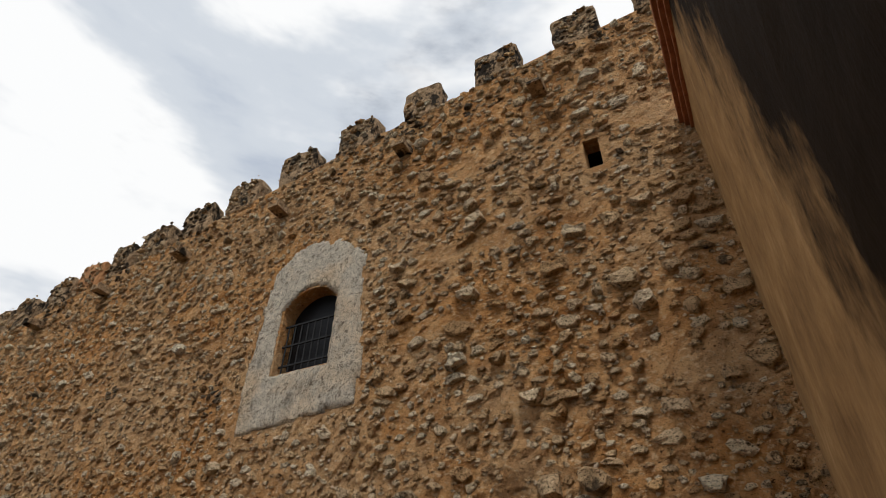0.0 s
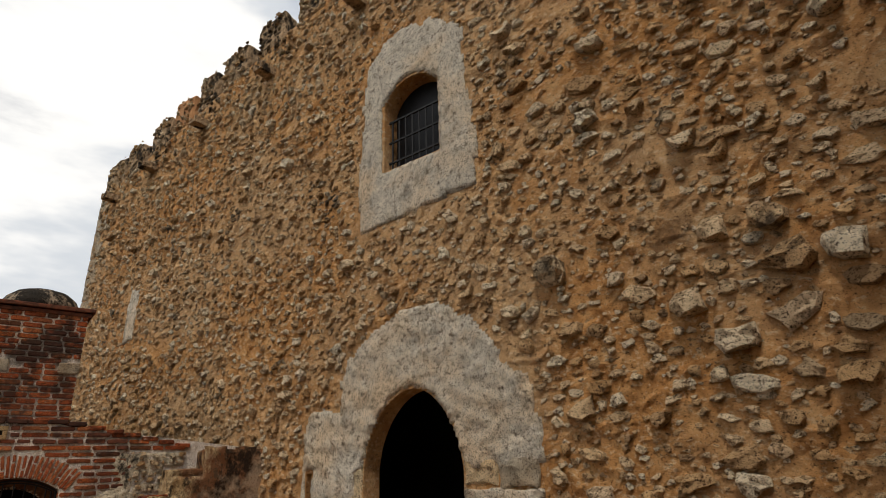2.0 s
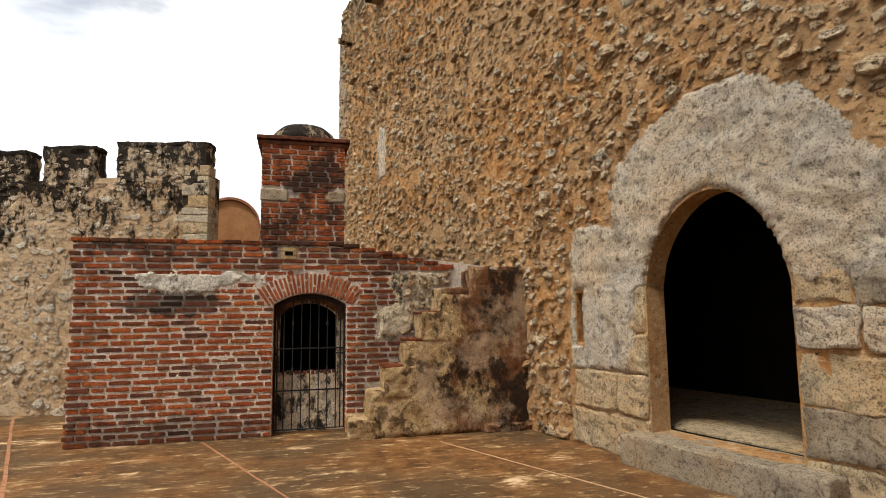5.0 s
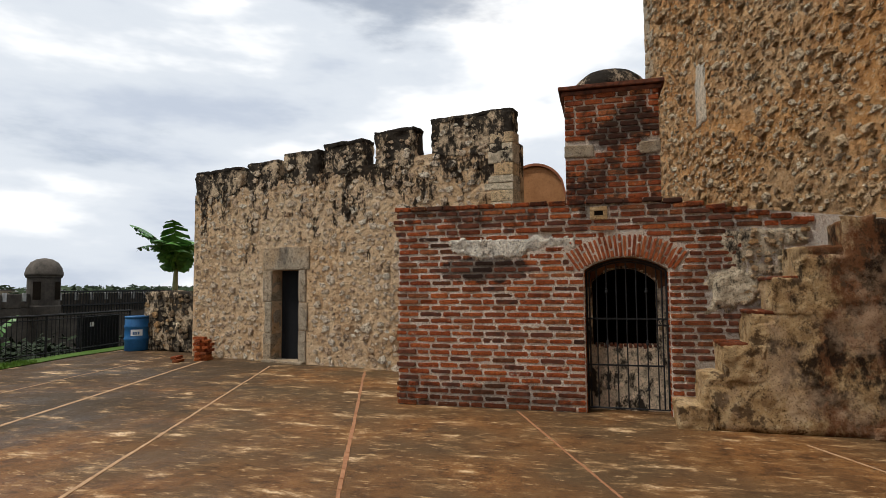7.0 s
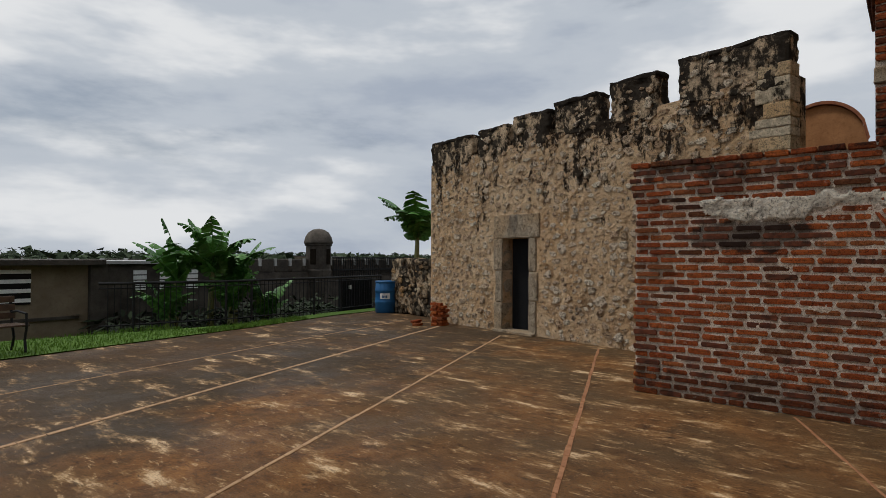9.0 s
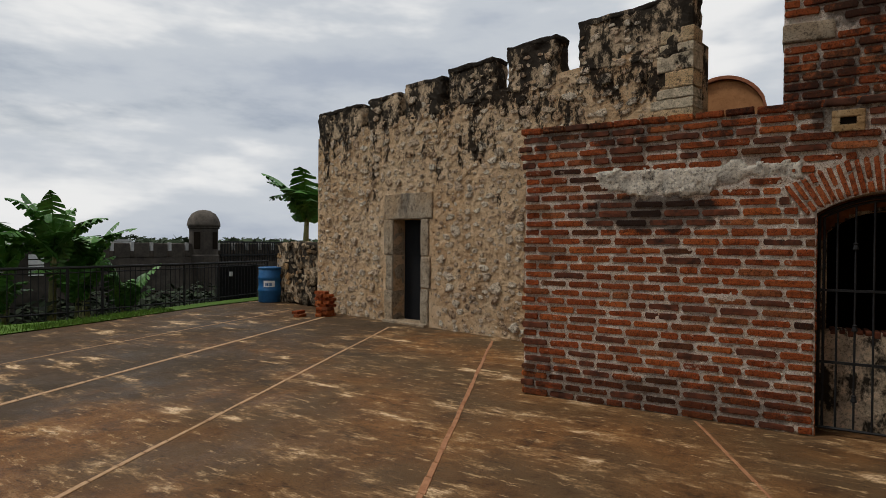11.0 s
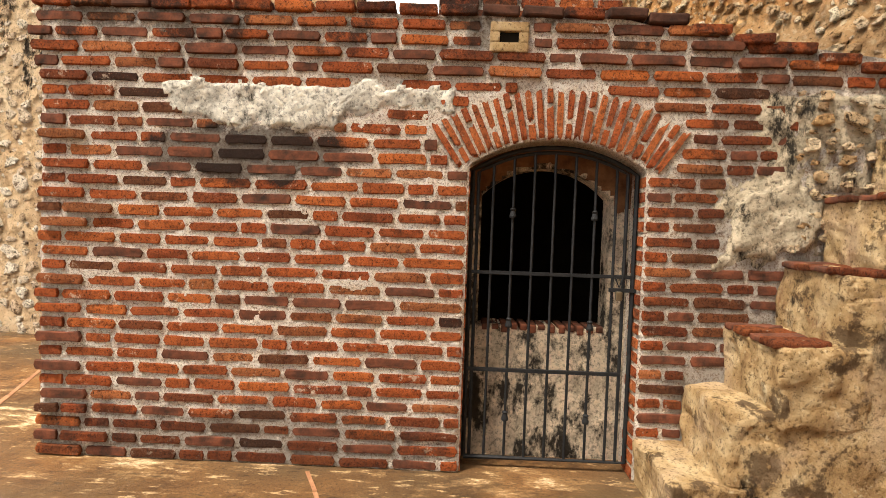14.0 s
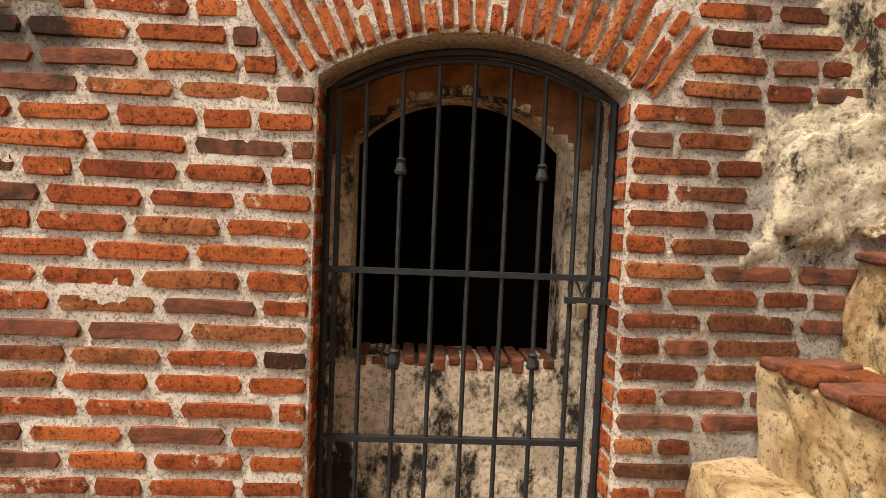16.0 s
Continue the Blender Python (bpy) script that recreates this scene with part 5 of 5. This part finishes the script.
# ---- banana plants ----
def banana_leaf(length, width, droop, rng):
    g, n = Geo(), 16
    rise, pts = rng.uniform(1.0, 1.5), []
    a, x, z = rise, 0.0, 0.0
    for i in range(n + 1):
        pts.append((x, z))
        x, z = x + math.cos(a) * length / n, z + math.sin(a) * length / n
        a -= droop / n * (0.5 + 1.2 * i / n)
    for sgn in (1, -1):
        for i in range(1, n):
            u0, u1 = i / n, (i + 1) / n
            if rng.random() < 0.05:
                continue
            w0, w1 = (width * math.sin(math.pi * min(1, u ** 0.8)) ** 0.6 * rng.uniform(0.85, 1.05) if u < 1 else 0.01 for u in (u0, u1))
            (xa, za), (xb, zb) = pts[i], pts[i + 1]
            sag = rng.uniform(0.1, 0.5)
            g.add([(xa, 0, za), (xb - 0.005, 0, zb), (xb + 0.04 - 0.015, sgn * w1, zb - sag * w1), (xa + 0.05, sgn * w0, za - sag * w0)], [(0, 1, 2, 3) if sgn > 0 else (3, 2, 1, 0)])
    g.tube([(x, 0, z - 0.005) for x, z in pts], [0.022 - 0.018 * i / n for i in range(n + 1)], 5)
    return g


def banana(x, y, base, height, leaves, size, seed, droop=(0.4, 1.7)):
    rng = random.Random(seed)
    plant = thing("banana_plant", "leafy green banana plant with torn broad leaves", "plant", "banana plants by the terrace", m=Matrix.Translation((x, y, base)))
    g = Geo()
    g.tube([(0, 0, 0), (0.03, 0.02, height * 0.5), (0.0, 0.05, height)], [0.11, 0.09, 0.05], 9)
    part("stem", g.mesh("stem", STALK, True), plant, "thick pale green stem")
    for i in range(leaves):
        g = banana_leaf(size * rng.uniform(0.7, 1.1), size * rng.uniform(0.2, 0.27), rng.uniform(*droop), rng)
        part("leaf", g.mesh("leaf", LEAF), plant, m=Matrix.Translation((0, 0.05, height - 0.1 - 0.02 * i)) @ Matrix.Rotation(i * 2.4 + rng.uniform(-0.4, 0.4), 4, "Z"))


banana(-15.85, -9.55, 0.0, 2.35, 13, 1.75, 4, (1.0, 2.3))
for i, (x, y, b, h, n, sz) in enumerate(((-10.9, -12.0, -1.6, 2.6, 12, 1.6), (-11.7, -12.2, -1.8, 2.5, 11, 1.5), (-10.2, -12.4, -1.8, 2.6, 11, 1.5), (-11.3, -11.8, -1.8, 1.9, 11, 1.4), (-12.4, -12.0, -2.0, 1.8, 10, 1.3), (-9.9, -12.2, -2.0, 1.9, 9, 1.3))):
    banana(x, y, b, h + 0.38, n, sz * 0.9, 20 + i)

g, rng = Geo(), random.Random(44)
for _ in range(9000):
    x, y = rng.uniform(-17, -8.6), rng.uniform(-16.5, -11.6)
    z = -2.6 + rng.uniform(0, 1) * (2.7 + 0.5 * noise.noise((x * 0.8, y * 0.8, 0)))
    a, b, r = rng.uniform(0, 6.28), rng.uniform(-0.7, 0.7), rng.uniform(0.08, 0.22)
    d, e = Vector((math.cos(a), math.sin(a), b)) * r, Vector((-math.sin(a), math.cos(a), rng.uniform(-0.5, 0.5))) * r * 0.35
    c = Vector((x, y, z))
    g.add([c - d, c - e, c + d, c + e], [(0, 1, 2, 3)])
thing("shrubs", "dark tangled shrubs below the terrace railing", "shrubs", kind="stuff", me=g.mesh("shrubs", SHRUB))

# ---- beyond the terrace ----
par = thing("wall_outer", "dark old outer parapet with small crenels", "wall", kind="structure")
PY = -17.9
g = Geo()
g.box(-42, -9, PY - 0.5, PY, -3, 0.95)
part("wall_core", g.mesh("wall_core", FARWALL), par)
x = -42.0
while x < -9.2:
    part("merlon", rough_box(x, x + 0.55, PY - 0.5, PY, 0.955, 1.47, 0.3, 0.02, 0.03, x).mesh("merlon", FARWALL), par)
    g = Geo()
    g.box(x + 0.56, x + 0.67, PY - 0.06, PY + 0.01, 1.20, 1.50)
    part("crenel_edge", g.mesh("crenel_edge", GREYROOF), par, "pale crenel edge")
    x += 0.70
far_rail = thing("railing_far", "black iron railing on the outer parapet beside the sentry box", "railing", kind="structure")
for z in (0.98, 1.50):
    g = Geo()
    g.box(-25.5, -19.7, PY + 0.05, PY + 0.10, z, z + 0.06)
    part("rail", g.mesh("rail", IRON), far_rail)
for i in range(42):
    g = Geo()
    x = -25.4 + i * 0.137
    g.tube([(x, PY + 0.075, 0.72), (x, PY + 0.075, 1.52)], 0.022, 5)
    part("baluster", g.mesh("baluster", IRON), far_rail)
sentry = thing("sentry_box", "round stone sentry box with a domed roof on the parapet", "sentry box", m=Matrix.Translation((-19.0, -17.9, 0)))
g = Geo()
g.lathe([(0.3, -0.6), (0.52, 0.6), (0.56, 1.0), (0.52, 1.05), (0.52, 2.02), (0.57, 2.05), (0.57, 2.12)], 20)
part("body", g.mesh("body", FARWALL), sentry)
g = Geo()
g.lathe([(0.60, 2.121), (0.60, 2.20), (0.55, 2.40), (0.43, 2.60), (0.24, 2.72), (0.04, 2.76)], 20)
part("dome", g.mesh("dome", m_plain("grey_dome", (0.05, 0.043, 0.035), (0.13, 0.11, 0.09), 4, 0.95), True), sentry)
a = math.atan2(19.2, 14.4) - 0.45
# Slits are flat sheets on the body, the shade of an opening painted on.
for da in (0.0, 1.3):
    ca, sa = math.cos(a + da), math.sin(a + da)
    g = Geo()
    g.add([(0.534 * ca - sa * e, 0.534 * sa + ca * e, z) for e, z in ((-0.13, 1.25), (0.13, 1.25), (0.13, 1.9), (-0.13, 1.9))], [(0, 1, 2, 3)])
    part("slit", g.mesh("slit", VOID), sentry, "lookout slit, a flat sheet coloured shade-black")

house_l = thing("beige_house", "low beige house with barred windows beyond the lawn", "house", m=Matrix.Translation((-3.69, -14.2, 0)))
g = Geo()
g.box(-5.2, 9.0, -5, 0, -3, 1.35)
part("wall", g.mesh("wall", BEIGE), house_l)
g = Geo()
g.box(-5.5, 9.2, -5.2, 0.3, 1.352, 1.47)
part("roof", g.mesh("roof", FARWALL), house_l)
g = Geo()
g.box(-5.6, -5.21, -0.5, 0.15, -3, 1.35)
part("pillar", g.mesh("pillar", FARWALL), house_l)
for x in (-4.0, -2.2, -0.2, 1.8):
    w = Geo()
    w.box(x, x + 0.7, 0.004, 0.03, 0.45, 1.2)
    w = part("window", w.mesh("window", GLASS), house_l)
    g = Geo()
    for z in (0.5, 0.72, 0.94, 1.16):
        g.box(x, x + 0.7, 0.034, 0.05, z, z + 0.09)
    part("louvre", g.mesh("louvre", WHITE), w, "white window louvres")
g = Geo()
g.box(-8.9, -5.61, -4.5, -0.35, -3, 1.36)
wing = part("wing", g.mesh("wing", FARWALL), house_l, "dark weathered side wing")
g = Geo()
g.box(-9.0, -5.61, -4.6, -0.25, 1.362, 1.44)
part("wing_roof", g.mesh("wing_roof", GREYROOF), wing, "pale flat roof edge")
for x in (-6.75, -7.45, -8.2):
    g = Geo()
    for i in range(4):
        g.box(x, x + 0.34, -0.346, -0.32, 0.66 + 0.14 * i, 0.77 + 0.14 * i)
    part("louvre", g.mesh("louvre", WHITE), wing, "white window louvres")
g = Geo()
g.box(-5.0, 9.0, 0.004, 0.06, 0.05, 0.12)
part("ledge", g.mesh("ledge", FARWALL), house_l)

rng = random.Random(8)
for i in range(46):
    x, y = -150 + i * 5.6 + rng.uniform(-2, 2), rng.uniform(-170, -75)
    w, h = rng.uniform(5, 12), rng.uniform(2.6, 4.6)
    far = thing("far_house", "distant pale town house with a flat roof", "house", "houses of the town", m=Matrix.Translation((x, y, -3)) @ Matrix.Rotation(rng.uniform(-0.4, 0.4), 4, "Z"))
    g = Geo()
    g.box(-w / 2, w / 2, -3, 3, 0, h)
    part("wall", g.mesh("wall", rng.choice((BEIGE, GREYROOF, WHITE))), far)
    g = Geo()
    g.box(-w / 2 - 0.2, w / 2 + 0.2, -3.2, 3.2, h + 0.004, h + 0.25)
    part("roof", g.mesh("roof", rng.choice((GREYROOF, FARWALL, ORANGE))), far)
    for k in range(int(w / 2)):
        g = Geo()
        g.box(-w / 2 + 0.6 + 2 * k, -w / 2 + 1.6 + 2 * k, 3.004, 3.05, 1.0, 2.2)
        part("window", g.mesh("window", GLASS), far)
g = Geo()
for _ in range(5200):
    d, x = rng.uniform(60, 230), rng.uniform(-1.5, 0.6)
    c = Vector((-6 + d * x, -d, -3 + rng.uniform(1.5, 3.0) + 1.7 * noise.noise((x * 14, d * 0.05, 0)) + d * 0.011))
    s = rng.uniform(0.6, 1.6)
    for _k in range(3):
        q = [c + Vector((rng.uniform(-s, s), rng.uniform(-s, s), rng.uniform(-s, s) * 0.7)) for _j in range(3)]
        g.add(q, [(0, 1, 2)])
thing("far_woods", "distant dark green tree line along the horizon", "woods", kind="stuff", me=g.mesh("far_woods", FARTREE))
